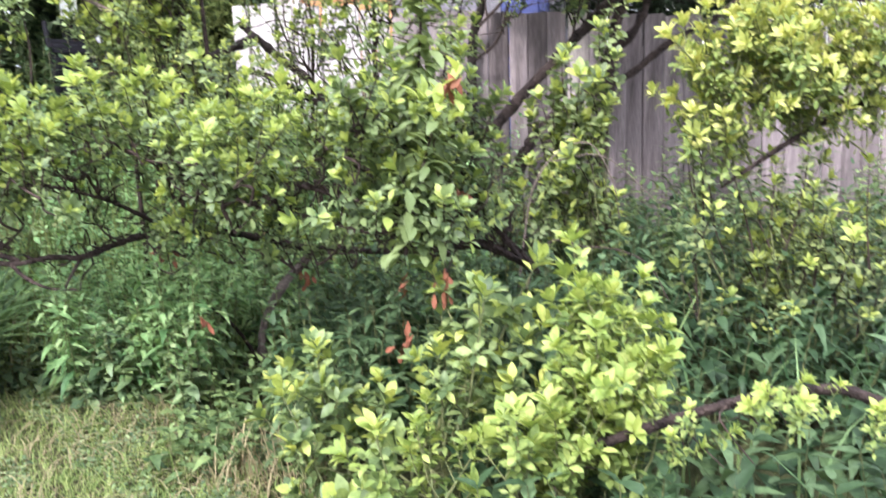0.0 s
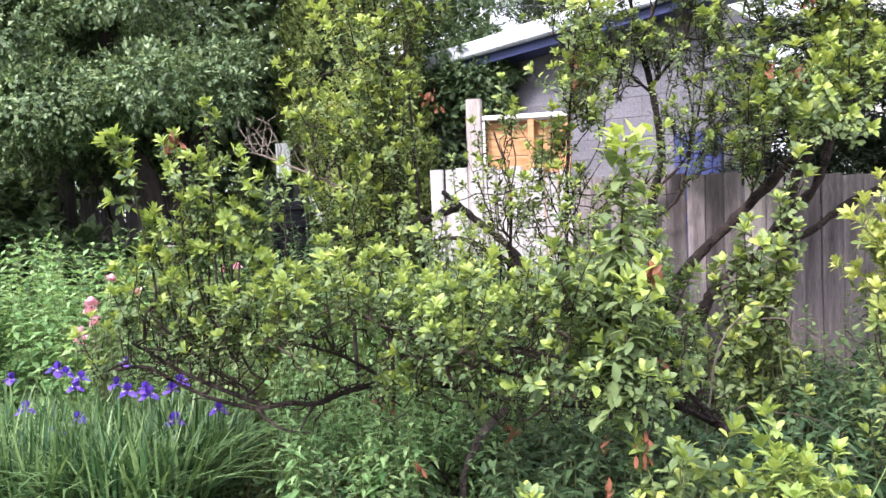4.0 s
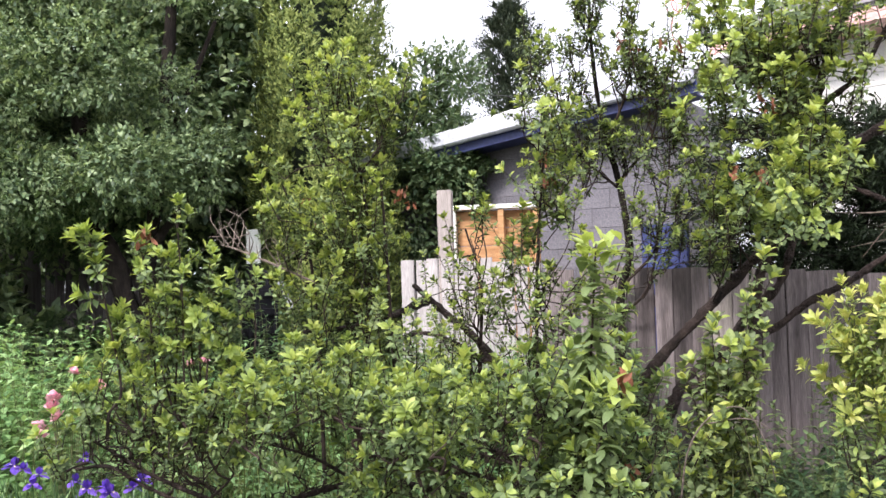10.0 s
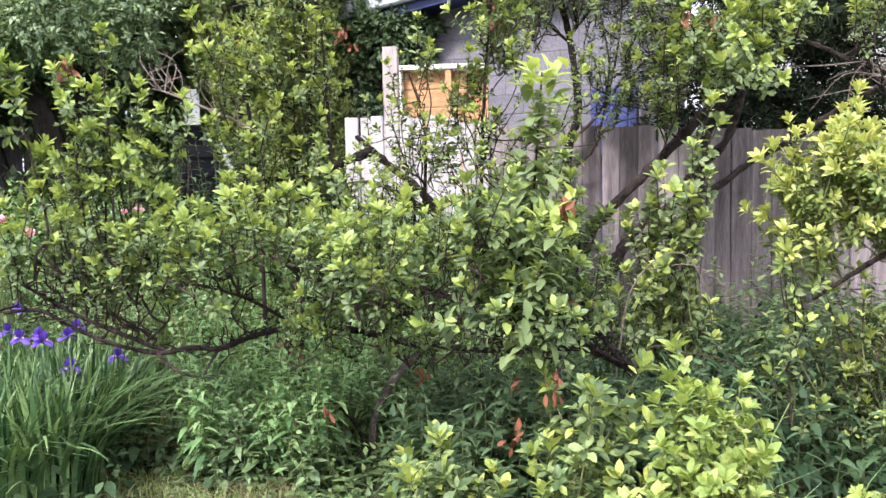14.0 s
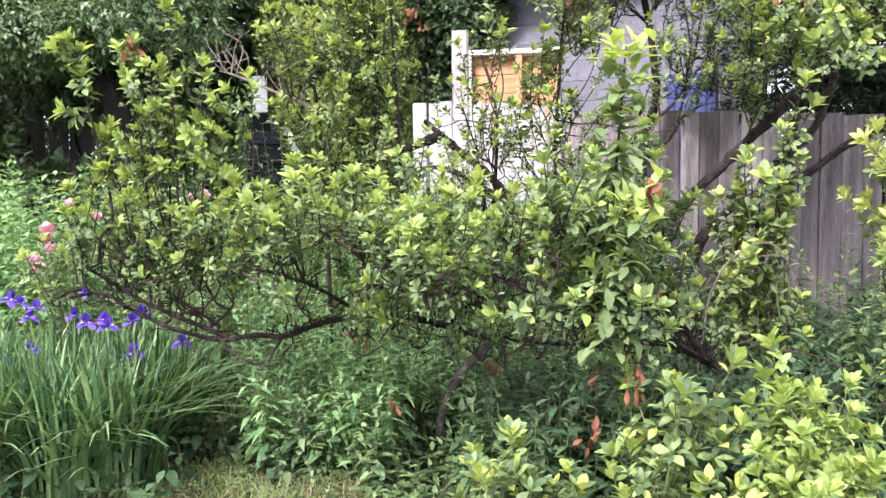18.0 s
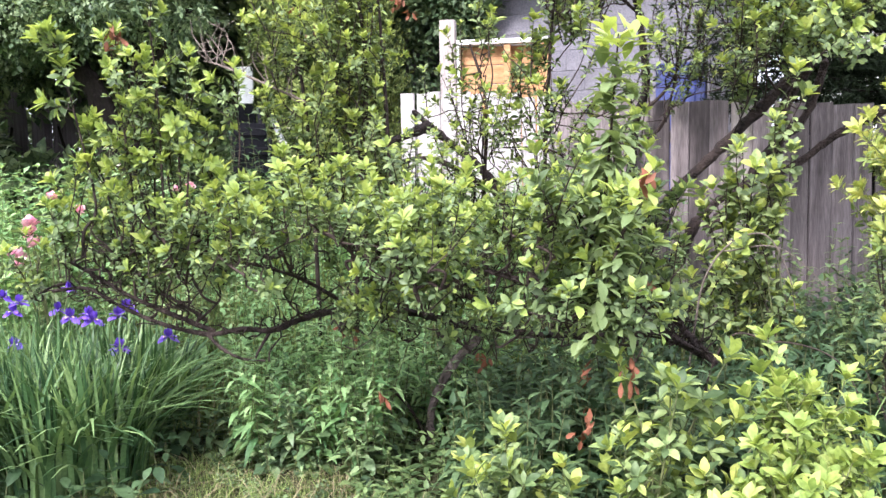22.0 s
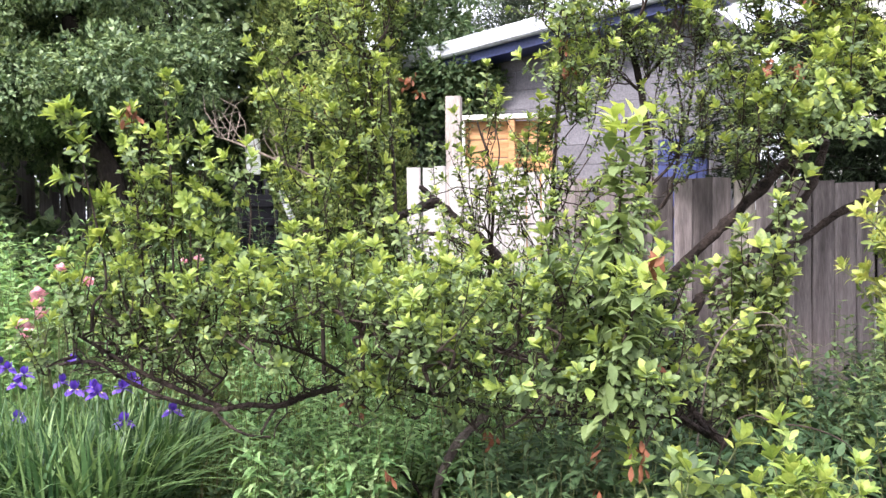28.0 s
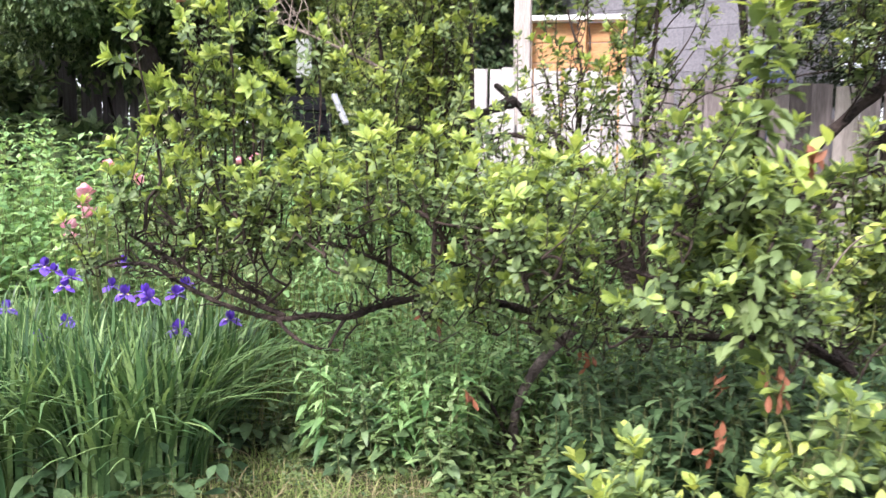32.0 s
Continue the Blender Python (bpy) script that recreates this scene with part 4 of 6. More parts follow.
    zones = (
        # centre, half extents, twigs, shoots on each
        ((-2.4, 3.95, 1.03), (0.42, 0.3, 0.15), 16, 3),
        ((-1.75, 3.95, 1.04), (0.5, 0.4, 0.17), 24, 3),
        ((-1.05, 3.85, 1.06), (0.5, 0.45, 0.18), 29, 4),
        ((-0.45, 3.7, 1.08), (0.45, 0.45, 0.19), 28, 4),
        ((-0.1, 3.45, 1.08), (0.26, 0.34, 0.28), 15, 4),
        ((0.2, 3.75, 0.95), (0.2, 0.3, 0.2), 6, 3),
        ((-0.7, 3.8, 0.86), (0.65, 0.35, 0.12), 8, 2),
        ((-0.12, 3.25, 0.82), (0.22, 0.2, 0.22), 6, 3),
        ((-1.05, 4.05, 0.72), (0.34, 0.16, 0.1), 13, 2),
        ((-0.45, 4.0, 0.7), (0.3, 0.25, 0.12), 9, 2),
    )
    for c, h, n, k in zones:
        for _ in range(n):
            target = np.array(c) + r.uniform(-1, 1, 3) * h
            lines.append(twig_and_shoots(root, r, nearest_wood(lines, target - [0, 0, 0.12], r, 14), target, LOBE if c[0] > -0.2 else PLUM, k, r.uniform(0.004, 0.009), jitter=0.2, size=(0.6, 0.95)))
    # a tangle of bare twigs round the boughs
    g = STAND[root.name]
    g["wood"] = M_TWIG
    base = np.array(root.matrix_basis.translation)
    for line in [bough_a, bough_a, bough_a2, bough_b, bough_b2, bough_b3, bough_b] + tangle:
        sm = smooth_line(line, 6)
        for _ in range(26):
            p = sm[int(r.integers(2, len(sm)))] - base
            d = unit(r.normal(0, 1, 3) * [1, 0.7, 0.6] + [-0.2, -0.1, 0.6])
            ln = r.uniform(0.05, 0.24)
            way = [p]
            for q in range(4):
                way.append(way[-1] + unit(d + r.normal(0, 0.5, 3)) * ln * 0.25)
            tube(g["twig"], np.array(way), 0.0046, 0.0022, 5, 0.2, 0, r)
            for q in (1, 2, 3):
                tube(g["twig"], np.array([way[q], way[q] + unit(r.normal(0, 1, 3) + [0, 0, 0.5]) * r.uniform(0.012, 0.06)]), 0.0032, 0.002, 4, 0, 0, r)
    # tall shoots that stand out of the bush: foot, tip, side shoots
    tall = (((-2.39, 3.85, 1.3), (-2.53, 3.82, 2.08), 0, 0.8), ((-2.2, 3.85, 1.25), (-2.24, 3.8, 2.06), 13, 0.15), ((-2.05, 3.85, 1.2), (-2.07, 3.82, 2.2), 11, 0.2), ((-2.12, 3.88, 1.25), (-2.12, 3.84, 1.94), 14, 0.15), ((-1.99, 3.88, 1.2), (-1.98, 3.85, 1.72), 9, 0.15), ((-1.95, 3.85, 1.2), (-1.92, 3.85, 1.88), 4, 0.6), ((-1.8, 3.9, 1.15), (-1.84, 3.86, 1.64), 8, 0.2), ((-1.76, 3.9, 1.15), (-1.71, 3.88, 1.9), 4, 0.65), ((-2.3, 3.9, 1.1), (-2.43, 3.88, 1.64), 0, 0.85), ((-1.88, 3.9, 1.1), (-1.88, 3.86, 1.54), 7, 0.2), ((-2.1, 3.86, 1.15), (-2.17, 3.8, 1.75), 12, 0.2), ((-2.0, 3.9, 1.15), (-2.04, 3.86, 1.62), 9, 0.2), ((-1.5, 3.95, 1.0), (-1.52, 3.9, 1.5), 4, 0.4), ((-1.2, 3.9, 1.0), (-1.22, 3.8, 1.46), 4, 0.4))
    for at, to, sides, first in tall:
        a, b = np.array(at), np.array(to)
        src = nearest_wood(lines, a, r)
        ln = float(np.linalg.norm(b - a))
        wood(root, "twig", [src, (src + a) / 2 + r.normal(0, 0.03, 3), a, a + (b - a) * 0.5 + r.normal(0, 0.012, 3), b - (b - a) / ln * 0.1], 0.009, 0.003, M_TWIG, 0.08, 6, 5, r)
        put_shoot(root, BRIGHT, b - unit(b - a) * 0.2, b - a, r, want=0.2)
        for q in range(sides):
            u = first + (0.92 - first) * (q + r.random()) / max(1, sides)
            put_shoot(root, BRIGHT, a + (b - a) * u * 0.95, unit(b - a) + r.normal(0, 0.6, 3), r, 0.8, want=r.uniform(0.1, 0.2))
        if not sides:
            for u in (0.55, 0.66, 0.8, 0.86, 0.9):
                put_shoot(root, BIG, a + (b - a) * u, unit(b - a) + r.normal(0, 0.5, 3), r, r.uniform(0.8, 1.1), want=0.1)
    # fresh upright tips over the top of the bush
    for k in range(34):
        x = r.uniform(-2.6, 0.1)
        tip = np.array([x, 3.45 + 0.28 * abs(min(0, x)) ** 0.6 + r.normal(0, 0.15), 1.3 + r.normal(0, 0.07)])
        twig_and_shoots(root, r, nearest_wood(lines, tip - [0, 0, 0.2], r, 10), tip - [0, 0, 0.1], BIG, 1, 0.004, 1.2, size=(0.7, 1.0))
    for at in ((0.02, 3.12, 1.41), (-0.17, 3.35, 0.69), (-0.02, 3.2, 0.76), (-0.16, 3.33, 0.52), (-0.2, 3.34, 0.46), (-1.28, 4.1, 0.67), (-2.24, 3.8, 2.07), (-0.62, 3.85, 0.62), (-1.1, 3.9, 0.42), (-0.02, 3.15, 0.72), (0.05, 3.5, 1.02)):
        dead_cluster(root, at, r, 13 if at[2] > 1.4 else 7, 0.05)
    hero_shoot(root, r, (-0.12, 3.42, 1.1), (-0.05, 3.4, 1.92), 0.088, 18)
    hero_shoot(root, r, (-0.14, 3.1, 0.85), (0.0, 3.1, 1.38), 0.066, 12)
    close_stand(root)
    return root


def hero_shoot(root, r, foot, tip, size, nodes):
    """A strong shoot whose large leaves are single pieces."""
    base = np.array(root.matrix_basis.translation)
    a, b = np.array(foot) - base, np.array(tip) - base
    s = Soup()
    line = smooth_line([a, (a + b) / 2 + r.normal(0, 0.015, 3), b], 8)
    tube(s, line, 0.008, 0.003, 7, 0.05, 0, r)
    ob = child("shoot", s.mesh("strong_stem", [M_TWIG]), root, "strong upright shoot with large leaves")
    axis = unit(b - a)
    phase = 0.0
    for k in range(nodes * 14):
        u = 0.08 + 0.92 * k / (nodes * 14)
        at = line[int(u * (len(line) - 1))] + r.normal(0, 0.036, 3)
        phase += 2.4 + r.normal(0, 0.2)
        side = unit(np.cross(axis, [math.cos(phase), math.sin(phase), 0.1]))
        el = -0.25 + 1.4 * u ** 3 + r.normal(0, 0.3)
        d = side * math.cos(el) + axis * math.sin(el)
        n = axis * math.cos(el) - side * math.sin(el)
        ln = size * r.uniform(0.75, 1.2)
        one_leaf(ob, at + d * 0.008, d, n, ln, ln * 0.53, M_YOUNG if u > 0.9 or r.random() < 0.04 else M_PLUM, round(float(r.uniform(0.2, 0.7)), 1))


low_plum_bush()


# ---- plum thicket in the middle distance ----
def middle_plum():
    r = np.random.default_rng(31)
    root = thing("plum_tree", (-0.75, 5.3, 0.06), "young plum tree with upright leafy stems and a leaning dead limb", "tree")
    stand(root, 280, 110)
    lean = [(-0.3, 5.2, 0.1), (-0.5, 5.22, 0.9), (-0.75, 5.35, 1.36), (-1.0, 5.5, 1.57), (-1.24, 5.6, 1.77)]
    cross = [(-1.12, 5.55, 1.68), (-1.33, 5.3, 1.58), (-1.55, 5.2, 1.52), (-1.85, 5.1, 1.5)]
    low = [(-0.7, 5.05, 1.3), (-1.04, 5.0, 1.48), (-1.37, 5.0, 1.40), (-1.6, 5.0, 1.36)]
    stems = ([(-1.5, 5.0, 0.1), (-1.45, 4.95, 1.0), (-1.36, 4.9, 1.9), (-1.42, 4.85, 2.6), (-1.48, 4.82, 3.05)], [(-1.15, 5.1, 0.1), (-1.25, 5.0, 1.2), (-1.27, 4.9, 2.1), (-1.3, 4.85, 2.75)], [(-1.7, 5.0, 0.1), (-1.72, 5.0, 1.3), (-1.76, 4.95, 2.0), (-1.9, 4.9, 2.4)], [(-0.35, 5.2, 0.2), (-0.4, 5.1, 1.3), (-0.36, 5.0, 2.1), (-0.3, 5.0, 2.7)], [(-0.7, 5.2, 0.2), (-0.75, 5.1, 1.1), (-0.72, 5.05, 1.75), (-0.8, 5.0, 2.1)])
    wood(root, "limb", lean, 0.044, 0.014, M_BARK, 0.12, 10, 8, r)
    wood(root, "limb", cross, 0.03, 0.012, M_BARK, 0.12, 8, 8, r)
    wood(root, "limb", low, 0.016, 0.01, M_BARK, 0.12, 8, 8, r)
    for st in stems:
        wood(root, "stem", st, 0.016, 0.005, M_TWIG, 0.08, 7, 7, r)
    zones = (
        ((-1.55, 4.85, 2.35), (0.3, 0.25, 0.55), 23, 4, [stems[0]]),
        ((-1.35, 4.85, 2.75), (0.24, 0.2, 0.25), 8, 3, [stems[0], stems[1]]),
        ((-1.38, 4.9, 2.1), (0.14, 0.25, 0.4), 9, 4, [stems[0]]),
        ((-1.72, 4.9, 1.8), (0.28, 0.25, 0.35), 14, 4, [stems[2]]),
        ((-0.3, 5.0, 2.3), (0.17, 0.2, 0.42), 14, 4, [stems[3]]),
        ((-0.68, 5.05, 2.0), (0.1, 0.2, 0.26), 6, 1, [stems[4]]),
        ((-0.12, 4.9, 1.5), (0.3, 0.3, 0.25), 9, 3, [stems[3]]),
        ((-1.3, 4.9, 1.25), (0.4, 0.3, 0.12), 7, 2, [low, stems[1]]),
        ((-1.3, 4.9, 1.6), (0.06, 0.15, 0.16), 3, 3, [stems[1]]),
        ((-0.55, 5.0, 1.36), (0.1, 0.15, 0.1), 3, 2, [stems[4]]),
        ((-0.7, 4.8, 1.08), (0.4, 0.2, 0.12), 6, 2, [low, stems[4]]),
        ((-0.48, 5.0, 1.8), (0.12, 0.15, 0.32), 8, 2, [stems[3]]),
        ((-0.75, 5.0, 1.8), (0.22, 0.2, 0.25), 7, 2, [stems[4]]),
        ((-0.85, 4.95, 1.6), (0.2, 0.15, 0.2), 6, 1, [stems[4]]),
        ((-1.0, 4.8, 1.3), (0.4, 0.2, 0.1), 12, 2, [low, stems[4], stems[1]]),
        ((-0.4, 5.0, 1.35), (0.22, 0.2, 0.15), 6, 2, [stems[3], stems[4]]),
    )
    for q, (c, h, n, k, lines) in enumerate(zones):
        for _ in range(n):
            target = np.array(c) + r.uniform(-1, 1, 3) * h
            src = nearest_wood(lines, target - [0, 0, 0.25], r)
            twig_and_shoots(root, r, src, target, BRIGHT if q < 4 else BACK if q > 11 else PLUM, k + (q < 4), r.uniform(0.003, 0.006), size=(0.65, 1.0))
    for at in ((-1.11, 4.8, 2.26), (-1.15, 4.8, 2.33), (-0.31, 4.95, 2.48), (-0.3, 4.95, 2.38), (-1.71, 4.8, 2.3), (-1.62, 4.8, 2.2)):
        dead_cluster(root, at, r, 7, 0.05)
    # bare dead branch on the outer side
    dead = [(-1.5, 5.0, 1.62), (-1.68, 4.92, 1.78), (-1.92, 4.9, 1.9), (-2.2, 4.9, 2.02), (-2.3, 4.9, 2.05)]
    wood(root, "dead_branch", dead, 0.011, 0.004, M_DRYTWIG, 0.12, 6, 6, r)
    dl = smooth_line(dead, 6)
    for _ in range(20):
        a = dl[int(r.integers(5, len(dl)))]
        b = a + np.array([-r.uniform(-0.1, 0.16), r.uniform(-0.1, 0.1), r.uniform(0.03, 0.3)])
        m = (a + b) / 2 + r.normal(0, 0.05, 3)
        wood(root, "dead_twig", [a, m, b], 0.004, 0.0015, M_DRYTWIG, 0.1, 5, 4, r)
        wood(root, "dead_twig", [m, m + r.normal(0, 0.06, 3) + [0, 0, 0.05]], 0.003, 0.0012, M_DRYTWIG, 0.1, 4, 3, r)
    close_stand(root)


middle_plum()


# ---- old plum tree by the fence ----
def old_plum():
    r = np.random.default_rng(41)
    root = thing("plum_tree", (0.5, 6.3, 0.1), "old plum tree with dark leaning trunks before the board fence", "tree")
    stand(root, 280, 110)
    t1 = [(-0.15, 6.2, 0.1), (0.1, 6.2, 0.8), (0.43, 6.2, 1.24), (0.70, 6.2, 1.51), (0.97, 6.2, 1.79), (1.27, 6.2, 2.1), (1.5, 6.1, 2.45), (1.75, 6.0, 2.66), (2.06, 6.0, 2.81), (2.5, 5.95, 2.88)]
    t2 = [(0.95, 6.3, 0.15), (1.02, 6.3, 1.0), (1.1, 6.3, 1.7), (1.22, 6.25, 1.98), (1.36, 6.2, 2.26), (1.49, 6.1, 2.93), (1.6, 6.0, 3.35), (1.73, 6.0, 3.62), (1.9, 5.95, 4.1)]
    t3 = [(0.56, 6.32, 1.02), (0.78, 6.32, 1.21), (1.17, 6.3, 1.38), (1.43, 6.25, 1.58), (1.68, 6.2, 1.71), (1.9, 6.2, 1.86), (2.3, 6.1, 2.1)]
    t3a = [(0.3, 6.3, 0.12), (0.42, 6.32, 0.7), (0.56, 6.32, 1.02)]
    t5 = [(0.63, 6.35, 0.95), (0.81, 6.35, 1.14), (1.01, 6.35, 1.46), (1.25, 6.3, 1.72), (1.36, 6.3, 2.05)]
    t6 = [(1.45, 5.95, 2.42), (1.78, 5.8, 2.25), (2.02, 5.7, 2.06), (2.15, 5.6, 1.86), (2.5, 5.5, 1.75)]
    t7 = [(1.5, 6.08, 2.9), (1.75, 5.95, 3.1), (1.95, 5.9, 3.42), (2.3, 5.85, 3.6)]
    for pts, a, b in ((t1, 0.038, 0.032), (t2, 0.042, 0.024), (t3, 0.028, 0.02), (t3a, 0.05, 0.042), (t5, 0.034, 0.028), (t6, 0.016, 0.012), (t7, 0.02, 0.012)):
        wood(root, "trunk" if a > 0.03 else "limb", pts, a, b, M_BARK, 0.12, 11, 9, r)
    zones = (
        ((0.95, 5.55, 2.62), (0.4, 0.3, 0.34), 21, 4, [t1, t2]),
        ((0.98, 5.6, 3.0), (0.42, 0.3, 0.3), 17, 4, [t2, t1]),
        ((0.75, 5.7, 3.25), (0.32, 0.3, 0.28), 15, 3, [t2]),
        ((1.45, 5.8, 3.1), (0.25, 0.3, 0.35), 8, 3, [t2, t7]),
        ((1.0, 5.2, 2.04), (0.28, 0.15, 0.1), 13, 4, [t1]),
        ((1.34, 5.3, 2.2), (0.16, 0.15, 0.1), 5, 4, [t1, t2]),
        ((2.0, 5.7, 3.65), (0.6, 0.35, 0.25), 10, 3, [t7, t2]),
        ((1.9, 5.75, 3.2), (0.35, 0.3, 0.25), 8, 2, [t7, t2]),
        ((2.1, 5.5, 2.3), (0.3, 0.3, 0.2), 6, 2, [t6, t1]),
    )
    for c, h, n, k, lines in zones:
        for _ in range(n):
            target = np.array(c) + r.uniform(-1, 1, 3) * h
            twig_and_shoots(root, r, nearest_wood(lines, target, r), target, CROWN, k + (c[1] < 5.45), r.uniform(0.004, 0.008), size=(0.75, 1.1))
    for at in ((1.01, 5.5, 2.91), (0.84, 5.4, 2.42), (0.97, 5.4, 2.43), (0.98, 5.4, 2.37), (0.55, 5.7, 3.3), (1.05, 5.5, 2.85)):
        dead_cluster(root, at, r, 8, 0.055)
    for _ in range(16):
        a = np.array([2.05, 5.65, 2.08]) + r.uniform(-0.1, 0.1, 3)
        b = a + np.array([r.uniform(-0.5, 0.3), r.uniform(-0.2, 0.2), r.uniform(-0.35, 0.15)])
        wood(root, "dead_twig", [a, (a + b) / 2 + r.normal(0, 0.05, 3), b], 0.006, 0.002, M_DRYTWIG, 0.1, 5, 4, r)
    close_stand(root)


old_plum()


def stem_plum():
    r = np.random.default_rng(43)
    root = thing("plum_tree", (0.16, 6.6, 0.15), "slim dark-stemmed plum tree with a bushy upright crown", "tree")
    stand(root, 280, 110)
    stem = [(0.16, 6.6, 0.15), (0.14, 6.6, 1.2), (0.16, 6.6, 1.67), (0.23, 6.5, 1.97), (0.17, 6.5, 2.49), (0.05, 6.4, 3.0), (0.0, 6.4, 3.52), (-0.01, 6.4, 3.9)]
    limbs = ([(0.17, 6.5, 2.45), (-0.1, 6.4, 2.7), (-0.25, 6.4, 3.1), (-0.3, 6.35, 3.4)], [(0.17, 6.5, 2.5), (0.38, 6.4, 2.75), (0.46, 6.35, 3.0), (0.46, 6.3, 3.3)], [(0.2, 6.5, 1.75), (0.42, 6.5, 2.0), (0.52, 6.45, 2.45), (0.55, 6.4, 2.9)], [(0.1, 6.42, 2.8), (0.25, 6.35, 3.2), (0.28, 6.3, 3.7)], [(0.14, 6.6, 1.5), (0.35, 6.5, 1.7), (0.45, 6.45, 2.2), (0.4, 6.4, 2.6)])
    wood(root, "trunk", stem, 0.042, 0.009, M_DARKBARK, 0.08, 9, 8, r)
    for l in limbs:
        wood(root, "limb", l, 0.012, 0.005, M_TWIG, 0.08, 7, 7, r)
    zones = (
        ((0.1, 6.3, 3.45), (0.3, 0.25, 0.4), 16, 4, [stem, limbs[3]]),
        ((-0.25, 6.3, 3.1), (0.22, 0.25, 0.35), 10, 3, [limbs[0]]),
        ((0.38, 6.25, 2.95), (0.24, 0.25, 0.4), 15, 4, [limbs[1], limbs[2]]),
        ((0.2, 6.3, 2.7), (0.5, 0.25, 0.25), 11, 3, [limbs[0], limbs[1], stem]),
        ((-0.25, 6.3, 2.55), (0.25, 0.2, 0.25), 7, 3, [limbs[0]]),
        ((0.65, 6.2, 2.25), (0.22, 0.2, 0.35), 7, 3, [limbs[2], limbs[4]]),
        ((0.1, 6.35, 3.85), (0.25, 0.15, 0.12), 6, 2, [stem, limbs[3]]),
        ((0.5, 6.3, 2.05), (0.32, 0.2, 0.3), 8, 2, [limbs[2], limbs[4]]),
    )
    for c, h, n, k, lines in zones:
        for _ in range(n):
            target = np.array(c) + r.uniform(-1, 1, 3) * h
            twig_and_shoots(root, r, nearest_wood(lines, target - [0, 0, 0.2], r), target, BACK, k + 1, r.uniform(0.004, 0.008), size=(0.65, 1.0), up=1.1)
    for _ in range(40):
        a = np.array(limbs[int(r.integers(5))][int(r.integers(1, 3))]) + r.normal(0, 0.03, 3)
        b = a + r.normal(0, 0.2, 3) + [0, 0, 0.15]
        wood(root, "dead_twig", [a, (a + b) / 2 + r.normal(0, 0.03, 3), b], 0.004, 0.0016, M_TWIG, 0.1, 5, 3, r)
    for at in ((0.3, 6.2, 3.42), (0.5, 6.15, 3.45), (0.2, 6.2, 3.5)):
        dead_cluster(root, at, r, 8, 0.055)
    close_stand(root)


stem_plum()


# ---- yellow-green shrubs ----
def gold_shrub(label, at, zones, seed, kinds, name="shrub", branch=()):
    r = np.random.default_rng(seed)
    root = thing(name, at, label, "shrub")
    stand(root, 150, 50)
    for pts, a, b in branch:
        wood(root, "bough", pts, a, b, M_BARK, 0.1, 8, 8, r)
    base = np.array(at)
    for c, h, n, k in zones:
        for _ in range(n):
            target = np.array(c) + r.uniform(-1, 1, 3) * h
            if branch:
                src = nearest_wood([b[0] for b in branch], target, r)
            else:
                src = base + np.array([(target[0] - base[0]) * 0.35, (target[1] - base[1]) * 0.35, 0.02])
            twig_and_shoots(root, r, src, target, kinds, k, 0.0055, 0.9, M_GREENTWIG)
    close_stand(root)
    return root


gold_shrub("bright yellow-green leafy shrub in front of the bush", (0.3, 2.75, 0.0), (
    ((0.42, 2.78, 0.44), (0.15, 0.14, 0.13), 12, 4), ((0.46, 2.86, 0.62), (0.09, 0.07, 0.07), 5, 4), ((0.32, 2.62, 0.22), (0.16, 0.14, 0.1), 7, 4), ((0.58, 2.74, 0.38), (0.08, 0.1, 0.12), 5, 4), ((-0.1, 2.58, 0.26), (0.07, 0.04, 0.07), 3, 3)), 51, GOLD)
gold_shrub("low green shrub shoots growing under the plum boughs", (-0.05, 3.1, 0.0), (
    ((0.02, 3.1, 0.42), (0.12, 0.12, 0.14), 4, 3), ((0.16, 2.95, 0.42), (0.12, 0.1, 0.14), 5, 3), ((-0.42, 3.1, 0.2), (0.12, 0.16, 0.08), 5, 3), ((-0.36, 2.75, 0.12), (0.1, 0.08, 0.08), 4, 3)), 52, GREEN)
gold_shrub("yellow-green plum branches reaching in beside the fence", (1.75, 4.0, 0.1), (
    ((1.22, 4.0, 1.4), (0.2, 0.18, 0.14), 13, 5), ((1.5, 3.95, 1.28), (0.3, 0.22, 0.22), 20, 5), ((1.12, 4.0, 1.12), (0.12, 0.12, 0.1), 5, 4), ((1.75, 3.9, 1.42), (0.25, 0.2, 0.18), 9, 4)), 53, AMBER,
    branch=(([(2.3, 4.0, 0.1), (2.1, 4.0, 0.9), (1.84, 4.0, 1.27), (1.57, 4.0, 1.18), (1.41, 4.0, 1.09), (1.17, 4.0, 0.93)], 0.03, 0.008), ([(1.84, 4.0, 1.25), (1.5, 3.95, 1.3), (1.2, 3.95, 1.35)], 0.012, 0.006)))
gold_shrub("fresh green sapling in front of the fence", (0.75, 4.9, 0.05), (
    ((0.66, 4.85, 1.12), (0.13, 0.12, 0.22), 11, 3), ((0.8, 4.85, 1.42), (0.07, 0.08, 0.15), 5, 3), ((0.52, 4.8, 0.8), (0.22, 0.15, 0.17), 10, 3)), 54, LOBE)
gold_shrub("green shrub shoots in front of the fence foot", (1.4, 4.0, 0.05), (
    ((1.15, 3.9, 0.75), (0.35, 0.2, 0.2), 9, 4), ((1.6, 3.8, 0.7), (0.35, 0.2, 0.25), 9, 4)), 55, BACK)


